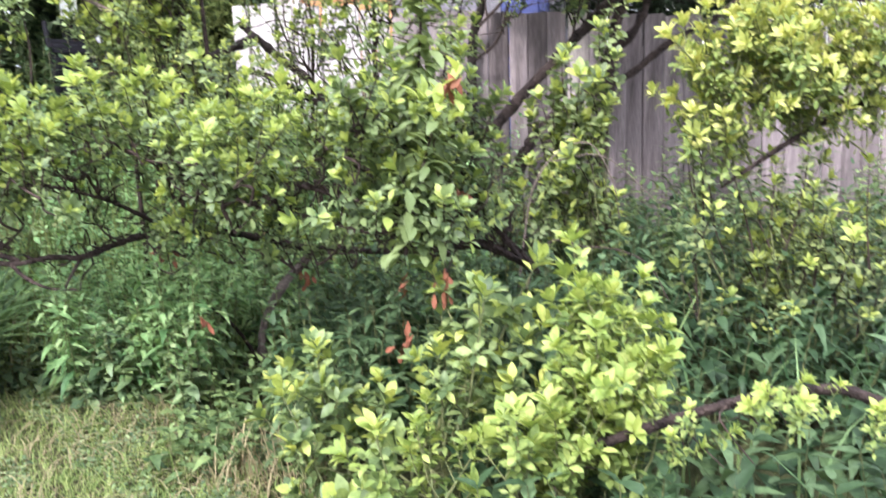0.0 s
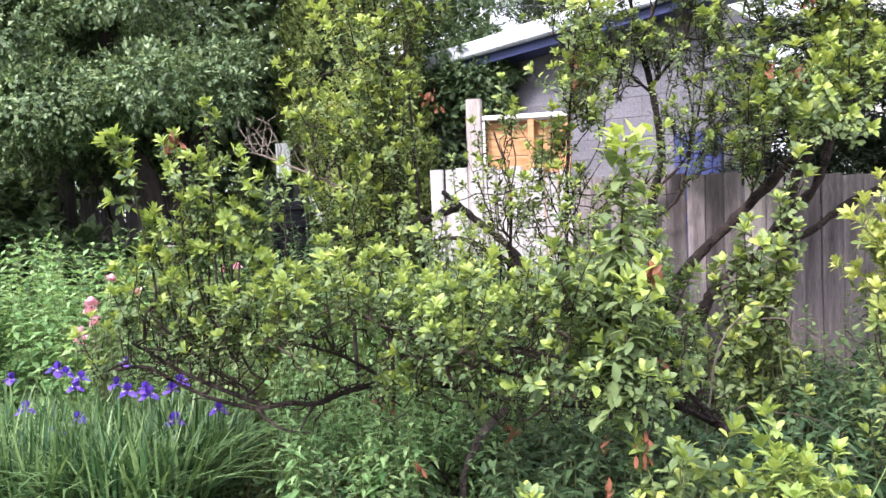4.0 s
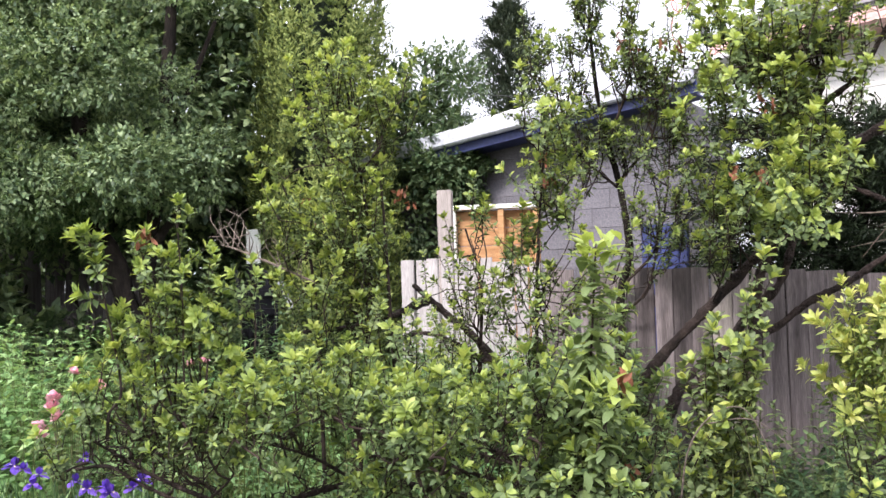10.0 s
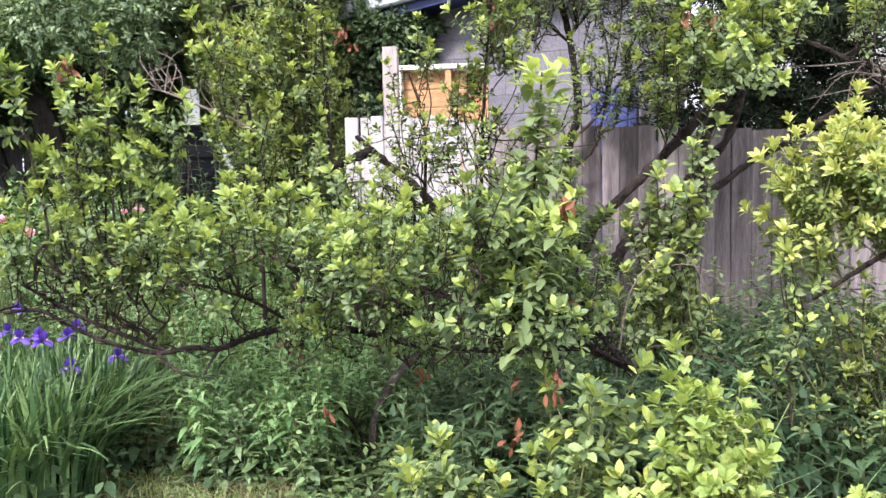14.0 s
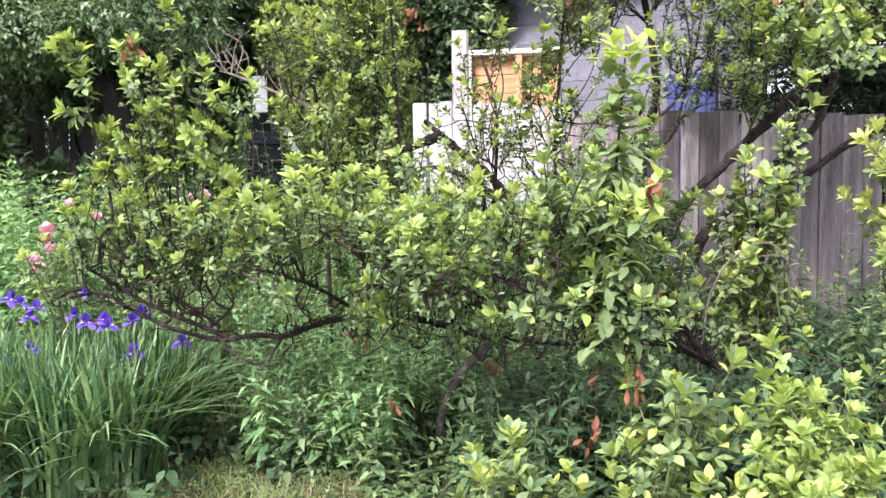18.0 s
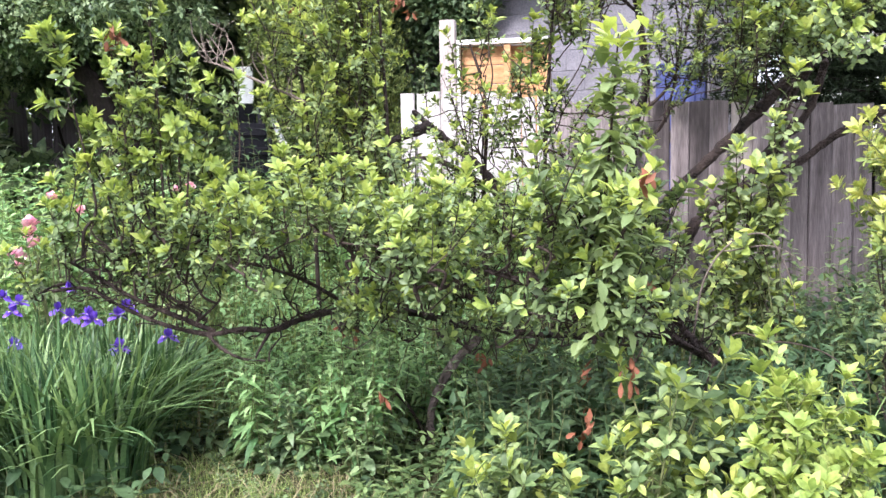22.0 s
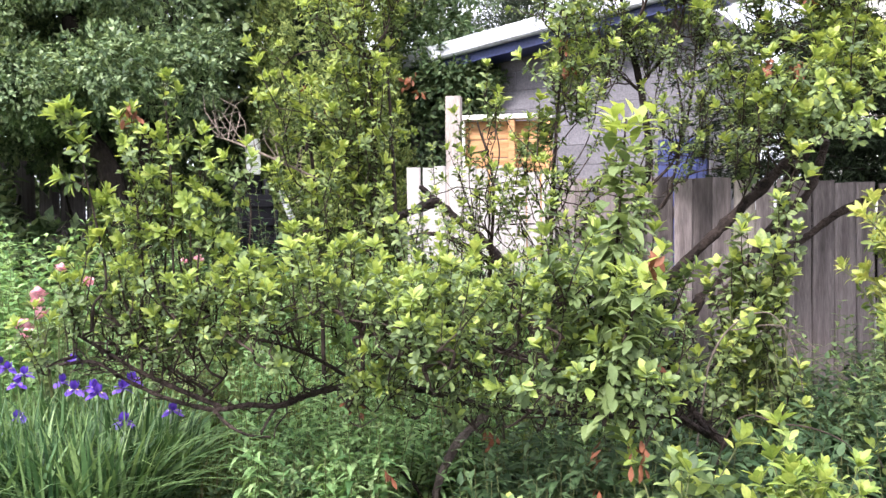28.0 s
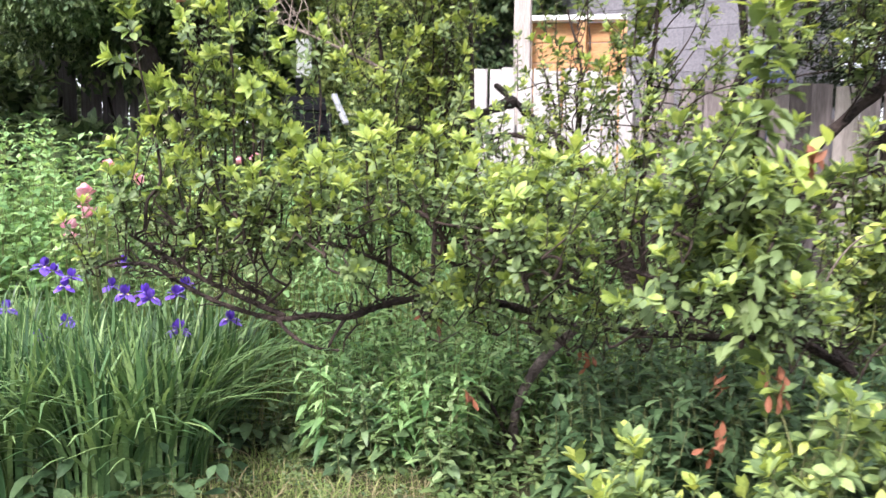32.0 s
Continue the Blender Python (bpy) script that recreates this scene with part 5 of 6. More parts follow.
def fallen_bough():
    r = np.random.default_rng(56)
    root = thing("plum_branch", (0.33, 2.6, 0.3), "bare dark plum bough with few leaf tufts, close to the ground", "branch")
    stand(root, 120, 20)
    line = [(0.12, 2.64, 0.0), (0.22, 2.64, 0.23), (0.335, 2.62, 0.32), (0.495, 2.6, 0.4), (0.646, 2.56, 0.47), (0.778, 2.53, 0.52), (0.92, 2.5, 0.56), (1.06, 2.48, 0.574), (1.17, 2.45, 0.543), (1.5, 2.35, 0.47)]
    wood(root, "bough", line, 0.017, 0.015, M_BARK, 0.12, 10, 9, r)
    for at, up in (((0.9, 2.47, 0.54), 1), ((0.95, 2.44, 0.5), 0.4), ((0.88, 2.46, 0.48), 0.3), ((1.0, 2.44, 0.5), 0.5), ((0.82, 2.48, 0.47), 0.3), ((0.92, 2.43, 0.46), 0.1), ((0.68, 2.5, 0.44), 0.4), ((0.62, 2.5, 0.38), 0.4), ((0.72, 2.5, 0.42), 0.2), ((1.12, 2.4, 0.42), 0.5), ((1.16, 2.38, 0.46), 0.7), ((1.2, 2.36, 0.4), 0.6), ((0.6, 2.54, 0.33), 0.5)):
        put_shoot(root, GOLD, at, (r.normal(0, 0.4), -0.3, up + 0.3), r, r.uniform(0.45, 0.65))
    for _ in range(10):
        p = np.array(line[int(r.integers(2, 8))])
        wood(root, "twig", [p, p + r.normal(0, 0.03, 3) + [0, -0.02, -0.02], p + r.normal(0, 0.05, 3) + [0, -0.05, -0.05]], 0.004, 0.002, M_TWIG, 0.1, 5, 3, r)
    close_stand(root)


fallen_bough()


# ---- undergrowth ----
def scatter(r, n, x0, x1, y0, y1, keep=None):
    out = np.zeros((0, 2))
    while len(out) < n:
        p = np.stack([r.uniform(x0, x1, n), r.uniform(y0, y1, n)], 1)
        if keep is not None:
            p = p[keep(p[:, 0], p[:, 1])]
        out = np.vstack([out, p])
    out = out[:n]
    return np.stack([out[:, 0], out[:, 1], ground_heights(out[:, 0], out[:, 1])], 1)


def herbs(label, r, feet, height, leaf, mat, slim=0.36, gap=0.055, pairs=2, droop=0.35, stem_mat=None, name="undergrowth", fine="lance"):
    """Upright herbs with leaves in crossed pairs, as one stand."""
    s = Soup()
    Pl, Dl, Nl, Ll = [], [], [], []
    for p in feet:
        h = height * r.uniform(0.35, 1.25)
        lean = r.normal(0, 0.16, 2)
        n = max(3, int(h / gap))
        top = p + np.array([lean[0] * h, lean[1] * h, h])
        tube(s, np.array([p, (p + top) / 2 + r.normal(0, 0.01, 3), top]), 0.0035, 0.0015, 4, 0, 1, r)
        a0 = r.uniform(0, 6.28)
        for k in range(n):
            u = 0.15 + 0.85 * (k + 1) / n
            at = p + (top - p) * u
            for q in range(pairs):
                a = a0 + k * 1.57 + q * 6.283 / pairs + r.normal(0, 0.2)
                el = r.uniform(-0.35, 0.4) + 0.7 * u ** 4
                d = np.array([math.cos(a) * math.cos(el), math.sin(a) * math.cos(el), math.sin(el)])
                Pl.append(at)
                Dl.append(d)
                Nl.append(np.array([-math.cos(a) * math.sin(el), -math.sin(a) * math.sin(el), math.cos(el)]) + r.normal(0, 0.15, 3))
                Ll.append(leaf * r.uniform(0.55, 1.25) * (1.1 - 0.55 * u ** 2))
    Ll = np.array(Ll)
    leaves(s, Pl, Dl, Nl, Ll, Ll * slim, 0, fine, r.uniform(0.1, droop * 2, len(Ll)))
    return tagged(child(name, s.mesh(name, [mat, stem_mat or M_GREENTWIG])), label, "plants", kind="stuff")


def low_growth():
    r = np.random.default_rng(61)
    lawn = lambda x, y: y < np.minimum(4.02 + 0.1 * np.sin(x * 5.3) + 0.05 * np.sin(x * 13 + 1), 3.3 - 1.25 * (x + 0.75)) - 0.25 * np.clip(-2.0 - x, 0, 9)
    not_lawn = lambda x, y: ~lawn(x, y) & ~((np.abs(x + 0.86 + (4.4 - y) * 0.04) < 0.2) & (y > 3.3) & (y < 4.45))
    # M_SHADE stands carry the undergrowth's shade in their leaf colour
    herbs("dark green nettles standing under the plum bush, coloured as shaded", r, scatter(r, 300, -0.85, 0.25, 3.35, 4.8, not_lawn), 0.5, 0.115, M_SHADE, 0.4, 0.05, droop=0.5)
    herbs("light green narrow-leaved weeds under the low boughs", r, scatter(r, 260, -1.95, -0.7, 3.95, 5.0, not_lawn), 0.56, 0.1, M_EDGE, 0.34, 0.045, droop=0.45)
    herbs("mid green weeds with pointed leaves under the low boughs", r, scatter(r, 100, -2.0, -0.7, 3.75, 4.7, not_lawn), 0.4, 0.075, M_NETTLE, 0.55, 0.045)
    herbs("dark weeds with broad leaves under the low boughs, coloured as shaded", r, scatter(r, 80, -2.2, -0.7, 3.75, 4.5, not_lawn), 0.26, 0.1, M_SHADE, 0.6, fine=True)
    herbs("small weeds at the foot of the plum trunk", r, scatter(r, 170, -1.2, -0.3, 3.15, 4.3), 0.15, 0.08, M_UNDER, 0.55, 0.04)
    # added stand that fills the shade in front of the chair and panel
    herbs("dark tall weeds added under the big tree, coloured as shaded", r, scatter(r, 150, -3.9, -2.3, 6.9, 7.4), 1.4, 0.12, M_SHADE, 0.4, 0.07)
    herbs("dark green nettles and weeds by the fence foot, coloured as shaded", r, scatter(r, 640, 0.1, 3.2, 3.2, 6.5), 0.55, 0.125, M_SHADE, 0.4, 0.052, droop=0.45)
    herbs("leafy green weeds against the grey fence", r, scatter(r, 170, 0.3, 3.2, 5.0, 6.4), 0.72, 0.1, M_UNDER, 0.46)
    herbs("dark green weeds near the camera, coloured as shaded", r, scatter(r, 130, 0.0, 2.2, 2.1, 3.2), 0.32, 0.15, M_SHADE, 0.45, droop=0.45)
    herbs("low leafy weeds beside the lawn", r, scatter(r, 120, -2.2, -0.75, 3.6, 4.5, not_lawn), 0.22, 0.07, M_UNDER, 0.58, 0.05, fine=True)
    herbs("tangled broad-leaved weeds at the lawn edge", r, scatter(r, 60, -2.3, -0.75, 3.5, 4.2, not_lawn), 0.18, 0.085, M_NETTLE, 0.58, 0.06, fine=True)
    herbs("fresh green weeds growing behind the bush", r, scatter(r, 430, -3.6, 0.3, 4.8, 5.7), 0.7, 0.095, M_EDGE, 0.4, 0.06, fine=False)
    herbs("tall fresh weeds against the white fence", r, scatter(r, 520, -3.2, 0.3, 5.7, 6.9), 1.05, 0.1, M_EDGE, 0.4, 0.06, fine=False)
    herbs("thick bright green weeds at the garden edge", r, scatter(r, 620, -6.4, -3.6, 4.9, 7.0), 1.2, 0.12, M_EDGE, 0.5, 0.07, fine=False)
    herbs("broad-leaved weeds at the foot of the irises", r, scatter(r, 45, -3.6, -2.0, 3.3, 3.8), 0.22, 0.11, M_SHADE, 0.6, 0.06, fine=True)
    herbs("creeping small-leaved weeds in the lawn", r, scatter(r, 700, -2.6, -0.25, 2.3, 4.1, lambda x, y: lawn(x, y) & (np.sin(x * 7.1 + 2) * np.cos(y * 6.3) + 0.5 * np.sin(x * 17 + y * 13) > 0.1)), 0.05, 0.035, M_NETTLE, 0.6, 0.02, fine=True)
    # tall thin grass behind and under the bush
    s = Soup()
    n = 1900
    p = scatter(r, n, -3.3, 0.4, 4.9, 6.8)
    blades(s, p, r.uniform(0, 6.28, n), r.uniform(0.35, 0.95, n), r.uniform(0.1, 0.5, n), r.uniform(0.004, 0.008, n), np.where(r.random(n) < 0.12, 1, 0))
    tagged(child("tall_grass", s.mesh("tall_grass", [M_MEADOW, M_STRAW])), "tall green grass behind the bush", "grass", kind="stuff")
    s = Soup()
    n = 1500
    p = scatter(r, n, -1.9, -0.45, 6.0, 6.95)
    blades(s, p, r.uniform(0, 6.28, n), r.uniform(0.8, 1.38, n), r.uniform(0.08, 0.35, n), r.uniform(0.007, 0.014, n), 0)
    tagged(child("tall_grass", s.mesh("tall_grass", [M_EDGE])), "tall bright green grass before the white fence", "grass", kind="stuff")
    s = Soup()
    n = 1300
    p = scatter(r, n, -2.5, -0.9, 4.15, 5.2, not_lawn)
    blades(s, p, r.uniform(0, 6.28, n), r.uniform(0.15, 0.45, n), r.uniform(0.1, 1.0, n), r.uniform(0.004, 0.009, n), np.where(r.random(n) < 0.12, 1, 0))
    tagged(child("tall_grass", s.mesh("tall_grass", [M_MEADOW, M_STRAW])), "light green grass with dry straw under the low boughs", "grass", kind="stuff")
    s = Soup()
    n = 260
    p = scatter(r, n, 0.3, 2.6, 2.6, 5.6)
    blades(s, p, r.uniform(0, 6.28, n), r.uniform(0.3, 0.75, n), r.uniform(0.3, 0.8, n), r.uniform(0.006, 0.014, n), 0)
    tagged(child("tall_grass", s.mesh("tall_grass", [M_IRIS])), "long arching grass blades among the weeds", "grass", kind="stuff")
    # lawn
    s = Soup()
    n = 13000
    p = scatter(r, n, -2.6, -0.2, 1.7, 4.1, lambda x, y: lawn(x, y + r.normal(0, 0.04, len(y))))
    tuft = 0.5 + 0.5 * np.sin(p[:, 0] * 9 + np.sin(p[:, 1] * 7)) * np.sin(p[:, 1] * 8 + 1)
    dry = 0.5 + 0.5 * np.sin(p[:, 0] * 3.1 + 2) * np.sin(p[:, 1] * 4.3)
    blades(s, p, r.uniform(0, 6.28, n), r.uniform(0.02, 0.06, n) + 0.09 * tuft * r.random(n), r.uniform(0.2, 1.5, n), r.uniform(0.002, 0.005, n), np.where(r.random(n) < 0.25 * dry ** 2, 1, 0), 3)
    n = 1500
    p = scatter(r, n, -2.5, -0.3, 2.2, 4.1, lambda x, y: lawn(x, y - 0.05)) + [0, 0, 0.012]
    blades(s, p, r.uniform(0, 6.28, n), r.uniform(0.03, 0.13, n), r.uniform(1.2, 2.6, n), r.uniform(0.002, 0.005, n), 1, 3)
    n = 15000
    p = scatter(r, n, -4.5, 3.0, -2.5, 3.2, lambda x, y: r.random(len(x)) < np.exp(-((x + 1.0) / 2.0) ** 2 - ((y - 1.2) / 1.6) ** 2))
    blades(s, p, r.uniform(0, 6.28, n), r.uniform(0.03, 0.1, n), r.uniform(0.2, 1.0, n), r.uniform(0.002, 0.0045, n), np.where(r.random(n) < 0.1, 1, 0), 3)
    tagged(child("lawn", s.mesh("lawn", [M_GRASS, M_STRAW])), "patchy mown grass with dry straw", "grass", kind="stuff")
    s = Soup()
    n = 150
    p = scatter(r, n, -0.9, -0.45, 3.0, 3.4)
    blades(s, p, r.uniform(0, 6.28, n), r.uniform(0.08, 0.24, n), r.uniform(0.1, 0.8, n), r.uniform(0.003, 0.006, n), 0, 3)
    tagged(child("straw", s.mesh("straw", [M_STRAW])), "tuft of dry straw at the edge of the lawn", "grass", kind="stuff")


low_growth()


# ---- irises ----
def iris_flower_mesh(r):
    s = Soup()
    for k in range(3):
        a = k * 2.094 + r.normal(0, 0.15)
        d = np.array([math.cos(a), math.sin(a), 0.35])
        n = (-d[0] * 0.35, -d[1] * 0.35, 1)
        leaves(s, [(0, 0, 0.0)], [d], [n], 0.056, 0.05, 0, True, 0.85, -0.25)
        leaves(s, [(0, 0, 0.002)], [d + r.normal(0, 0.25, 3)], [n], 0.05, 0.036, 0, True, 0.5, 0.3)
        leaves(s, [d * 0.008 + [0, 0, 0.004]], [d], [n], 0.022, 0.009, 1, True, 0.5, 0)
        b = a + 1.05
        for q in (0.35, 0.75):
            e = np.array([math.cos(b) * q, math.sin(b) * q, 1.0]) + r.normal(0, 0.1, 3)
            leaves(s, [(0, 0, 0.002)], [e], [(math.cos(b), math.sin(b), -0.3)], 0.05, 0.032, 0, True, 0.3, 0.4)
    return s.mesh("iris_flower", [M_PETAL_BLUE, M_PETAL_MARK])


def iris_clump():
    r = np.random.default_rng(71)
    groups = ((-2.55, 3.95, 0.3), (-2.95, 3.9, 0.3), (-3.35, 4.0, 0.3), (-2.75, 4.35, 0.28), (-3.2, 4.45, 0.3), (-3.7, 4.3, 0.32), (-2.4, 4.3, 0.2), (-3.6, 3.75, 0.28), (-2.4, 3.75, 0.22), (-2.55, 3.62, 0.2), (-2.95, 3.55, 0.24), (-3.3, 3.5, 0.24), (-2.75, 3.7, 0.24), (-3.1, 3.7, 0.26), (-3.45, 3.6, 0.24))
    flowers = [iris_flower_mesh(r) for _ in range(5)]
    singles = []
    for k in range(9):
        s = Soup()
        blades(s, np.zeros((1, 3)), np.zeros(1), np.array([0.44 + 0.04 * k]), np.array([0.1 + 0.1 * k]), np.array([0.024]), 0, 8, 1.2)
        singles.append(s.mesh("iris_blade", [M_IRIS]))
    roots = []
    for x, y, w in groups:
        root = thing("iris_clump", (x, y, ground_height(x, y)), "clump of tall green blade leaves with blue-violet iris flowers", "iris", "irises beside the lawn")
        n = 260
        s = Soup()
        a, d = r.uniform(0, 6.28, n), w * np.sqrt(r.random(n))
        p = np.stack([d * np.cos(a), d * np.sin(a), np.zeros(n)], 1)
        turn = np.where(r.random(n) < 0.6, a, r.uniform(0, 6.28, n))
        blades(s, p, turn, r.uniform(0.4, 0.76, n), 0.08 + 0.95 * r.random(n) ** 1.5, r.uniform(0.015, 0.029, n), 0, 7, 1.2)
        child("foliage", s.mesh("iris_blades", [M_IRIS]), root, "", None, "stuff")
        for _ in range(26):
            a = r.uniform(0, 6.28)
            d = w * math.sqrt(r.random())
            child("blade", singles[int(r.integers(len(singles)))], root, m=pose(d * math.cos(a), d * math.sin(a), 0, 0, 0, math.degrees(a) + r.normal(0, 40)) @ Matrix.Scale(r.uniform(0.85, 1.15), 4))
        roots.append(root)
    spots = ((-2.46, 4.1, 0.58), (-3.06, 4.15, 0.57), (-2.58, 4.3, 0.52), (-2.8, 4.4, 0.68), (-2.76, 4.38, 0.66), (-3.27, 4.5, 0.73), (-3.3, 4.48, 0.68), (-3.5, 4.6, 0.76), (-3.44, 4.6, 0.74), (-2.35, 4.4, 0.57), (-2.69, 4.5, 0.66), (-3.11, 4.6, 0.67), (-3.1, 4.7, 0.78), (-3.0, 4.55, 0.64), (-3.75, 4.5, 0.72), (-3.62, 4.45, 0.55), (-3.25, 4.2, 0.47), (-2.66, 4.55, 0.7))
    for q in spots:
        root = min(roots, key=lambda o: (o.location.x - q[0]) ** 2 + (o.location.y - q[1]) ** 2)
        top = Vector(q) - root.location
        foot = Vector((top.x * 0.7, top.y * 0.7, 0))
        s = Soup()
        tube(s, smooth_line([foot, foot.lerp(top, 0.5) + Vector((0.01, 0, 0.01)), top], 4), 0.004, 0.003, 6, 0, 0, r)
        st = child("flower_stem", s.mesh("iris_stem", [M_IRIS]), root)
        child("flower", flowers[int(r.integers(5))], st, "blue-violet iris flower", Matrix.Translation(top) @ pose(0, 0, 0, r.normal(0, 8), r.normal(0, 8), r.uniform(0, 360)) @ Matrix.Scale(r.uniform(0.85, 1.08), 4))


iris_clump()


def peony_mesh(r):
    s = Soup()
    n = 46
    a = r.uniform(0, 6.28, n)
    el = r.uniform(-0.1, 1.5, n)
    d = np.stack([np.cos(a) * np.cos(el), np.sin(a) * np.cos(el), np.sin(el)], 1)
    leaves(s, d * 0.012, d, np.stack([-np.cos(a) * np.sin(el), -np.sin(a) * np.sin(el), np.cos(el)], 1), r.uniform(0.045, 0.072, n), r.uniform(0.036, 0.055, n), 0, True, -0.35, 0.5)
    return s.mesh("peony_flower", [M_PINK])


def peonies():
    r = np.random.default_rng(72)
    blooms = [peony_mesh(r) for _ in range(3)]
    for x, y, spots in ((-3.3, 4.85, ((-3.24, 4.6, 1.15), (-3.21, 4.6, 1.04), (-3.26, 4.62, 1.1), (-3.4, 4.7, 0.96), (-3.36, 4.65, 0.91), (-3.2, 4.75, 1.29), (-3.0, 4.7, 1.22))), (-2.5, 5.05, ((-2.55, 5.0, 1.31), (-2.46, 4.98, 1.33)))):
        root = thing("peony", (x, y, ground_height(x, y)), "peony plant with ruffled pink flowers", "flower")
        s = Soup()
        P, D, N, L = [], [], [], []
        for k in range(60):
            a, h = r.uniform(0, 6.28), r.uniform(0.35, 0.95)
            at = np.array([math.cos(a), math.sin(a), 0]) * r.uniform(0.02, 0.28) + [0, 0, h]
            tube(s, np.array([[0, 0, 0], at * [0.5, 0.5, 0.55], at]), 0.003, 0.0015, 4, 0, 0, r)
            for _ in range(5):
                b = a + r.normal(0, 0.8)
                P.append(at)
                D.append([math.cos(b), math.sin(b), r.uniform(-0.4, 0.5)])
                N.append([0, 0, 1])
                L.append(r.uniform(0.06, 0.1))
        child("stem", s.mesh("peony_stem", [M_GREENTWIG]), root)
        s = Soup()
        leaves(s, P, D, N, np.array(L), np.array(L) * 0.36, 0)
        child("foliage", s.mesh("peony_leaves", [M_WEED]), root, "", None, "stuff")
        for q in spots:
            top = Vector(q) - root.location
            s = Soup()
            tube(s, smooth_line([(0, 0, 0.05), top * 0.5 + Vector((0, 0, 0.1)), top], 4), 0.004, 0.003, 6, 0, 0, r)
            st = child("flower_stem", s.mesh("peony_stem", [M_GREENTWIG]), root)
            child("flower", blooms[int(r.integers(3))], st, "ruffled pink flower", Matrix.Translation(top) @ pose(0, 0, 0, r.uniform(10, 50), r.normal(0, 15), r.uniform(0, 360)) @ Matrix.Scale(0.55 if x > -3 or q[2] > 1.2 else 0.78, 4))


peonies()


def yarrow():
    r = np.random.default_rng(73)
    for q in ((-3.22, 5.5, 1.64), (-3.11, 5.4, 1.47), (-3.18, 5.4, 1.58), (-3.06, 5.45, 1.5), (-3.25, 5.35, 1.42), (-3.0, 5.5, 1.4), (-2.06, 5.6, 1.69), (-2.0, 5.55, 1.62), (-2.13, 5.6, 1.6), (-3.4, 5.6, 1.36), (-2.9, 5.6, 1.38)):
        z = ground_height(q[0], q[1])
        root = thing("yarrow", (q[0] + r.normal(0, 0.03), q[1], z), "thin stalk with a flat white flower head", "flower", "white flowers behind the bush")
        h = q[2] - z
        s = Soup()
        tube(s, smooth_line([(0, 0, 0), (0.02, 0, h * 0.5), (0, 0, h)], 4), 0.004, 0.002, 5, 0, 0, r)
        child("stalk", s.mesh("yarrow_stalk", [M_GREENTWIG]), root)
        s = Soup()
        n = 34
        a, d = r.uniform(0, 6.28, n), 0.032 * np.sqrt(r.random(n))
        P = np.stack([d * np.cos(a), d * np.sin(a), h + r.normal(0, 0.004, n)], 1)
        leaves(s, P, np.stack([np.cos(a), np.sin(a), 0.3 + 0 * a], 1), np.tile([0, 0, 1.0], (n, 1)), 0.012, 0.011, 0, False)
        child("flower_head", s.mesh("yarrow_head", [M_WHITEFLOWER]), root)


yarrow()


def arching_stem():
    root = thing("dry_stem", (0.41, 4.6, 0.1), "pale dry arching stem in front of the fence", "stem")
    s = Soup()
    o = np.array(root.location)
    tube(s, smooth_line(np.array([(0.3, 4.6, 0.1), (0.36, 4.6, 0.6), (0.41, 4.6, 0.87), (0.53, 4.6, 1.04), (0.69, 4.6, 1.08), (0.8, 4.6, 0.9), (0.84, 4.6, 0.7)]) - o, 7), 0.006, 0.003, 6)
    tube(s, smooth_line(np.array([(0.5, 4.6, 1.0), (0.75, 4.55, 1.02), (1.0, 4.5, 0.8)]) - o, 7), 0.004, 0.002, 6)
    child("stalk", s.mesh("dry_stem", [M_DRYTWIG]), root)
    root = thing("bramble_cane", (0.35, 3.7, 0.1), "thin dark trailing cane", "stem")
    s = Soup()
    o = np.array(root.location)
    tube(s, smooth_line(np.array([(0.2, 3.7, 0.1), (0.35, 3.6, 0.74), (0.54, 3.6, 0.76), (0.66, 3.5, 0.76), (0.74, 3.4, 0.72), (0.8, 3.35, 0.6)]) - o, 7), 0.004, 0.002, 6)
    child("stalk", s.mesh("cane", [M_TWIG]), root)


arching_stem()


# ---- background trees ----
def spray_crown(soup, r, lumps, count, leaf, slim, mat=0, per=14, reach=0.16, fine=False, origin=(0, 0, 0)):
    """Leaf sprays in the outer part of lumps (centre, radii): twigs with alternate leaves."""
    vol = np.array([l[1][0] * l[1][1] * l[1][2] for l in lumps]) ** 0.7
    pick = r.choice(len(lumps), count, p=vol / vol.sum())
    c = np.array([l[0] for l in lumps])[pick]
    h = np.array([l[1] for l in lumps])[pick]
    d = unit(r.normal(0, 1, (count, 3)))
    rad = r.uniform(0.3, 1.0, count) ** 0.45
    at = c + d * h * rad[:, None]
    way = unit(d + r.normal(0, 0.6, (count, 3)) + [0, 0, 0.25])
    side = unit(np.cross(way, r.normal(0, 1, (count, 3))))
    P, D, N = [], [], []
    for k in range(per):
        u = k / per
        sgn = 1 if k % 2 else -1
        P.append(at + way * (u * reach) + r.normal(0, 0.012, (count, 3)))
        dd = unit(side * sgn * (1 - 0.6 * u) + way * (0.5 + u) + r.normal(0, 0.35, (count, 3)))
        D.append(dd)
        N.append(unit(np.array([0, 0, 1.0]) + d * 0.6 + r.normal(0, 0.35, (count, 3))))
    P, D, N = (np.concatenate(a) for a in (P, D, N))
    L = leaf * r.uniform(0.65, 1.2, len(P))
    leaves(soup, P - np.array(origin), D, N, L, L * slim, mat, fine, r.uniform(0.0, 0.5, len(P)))


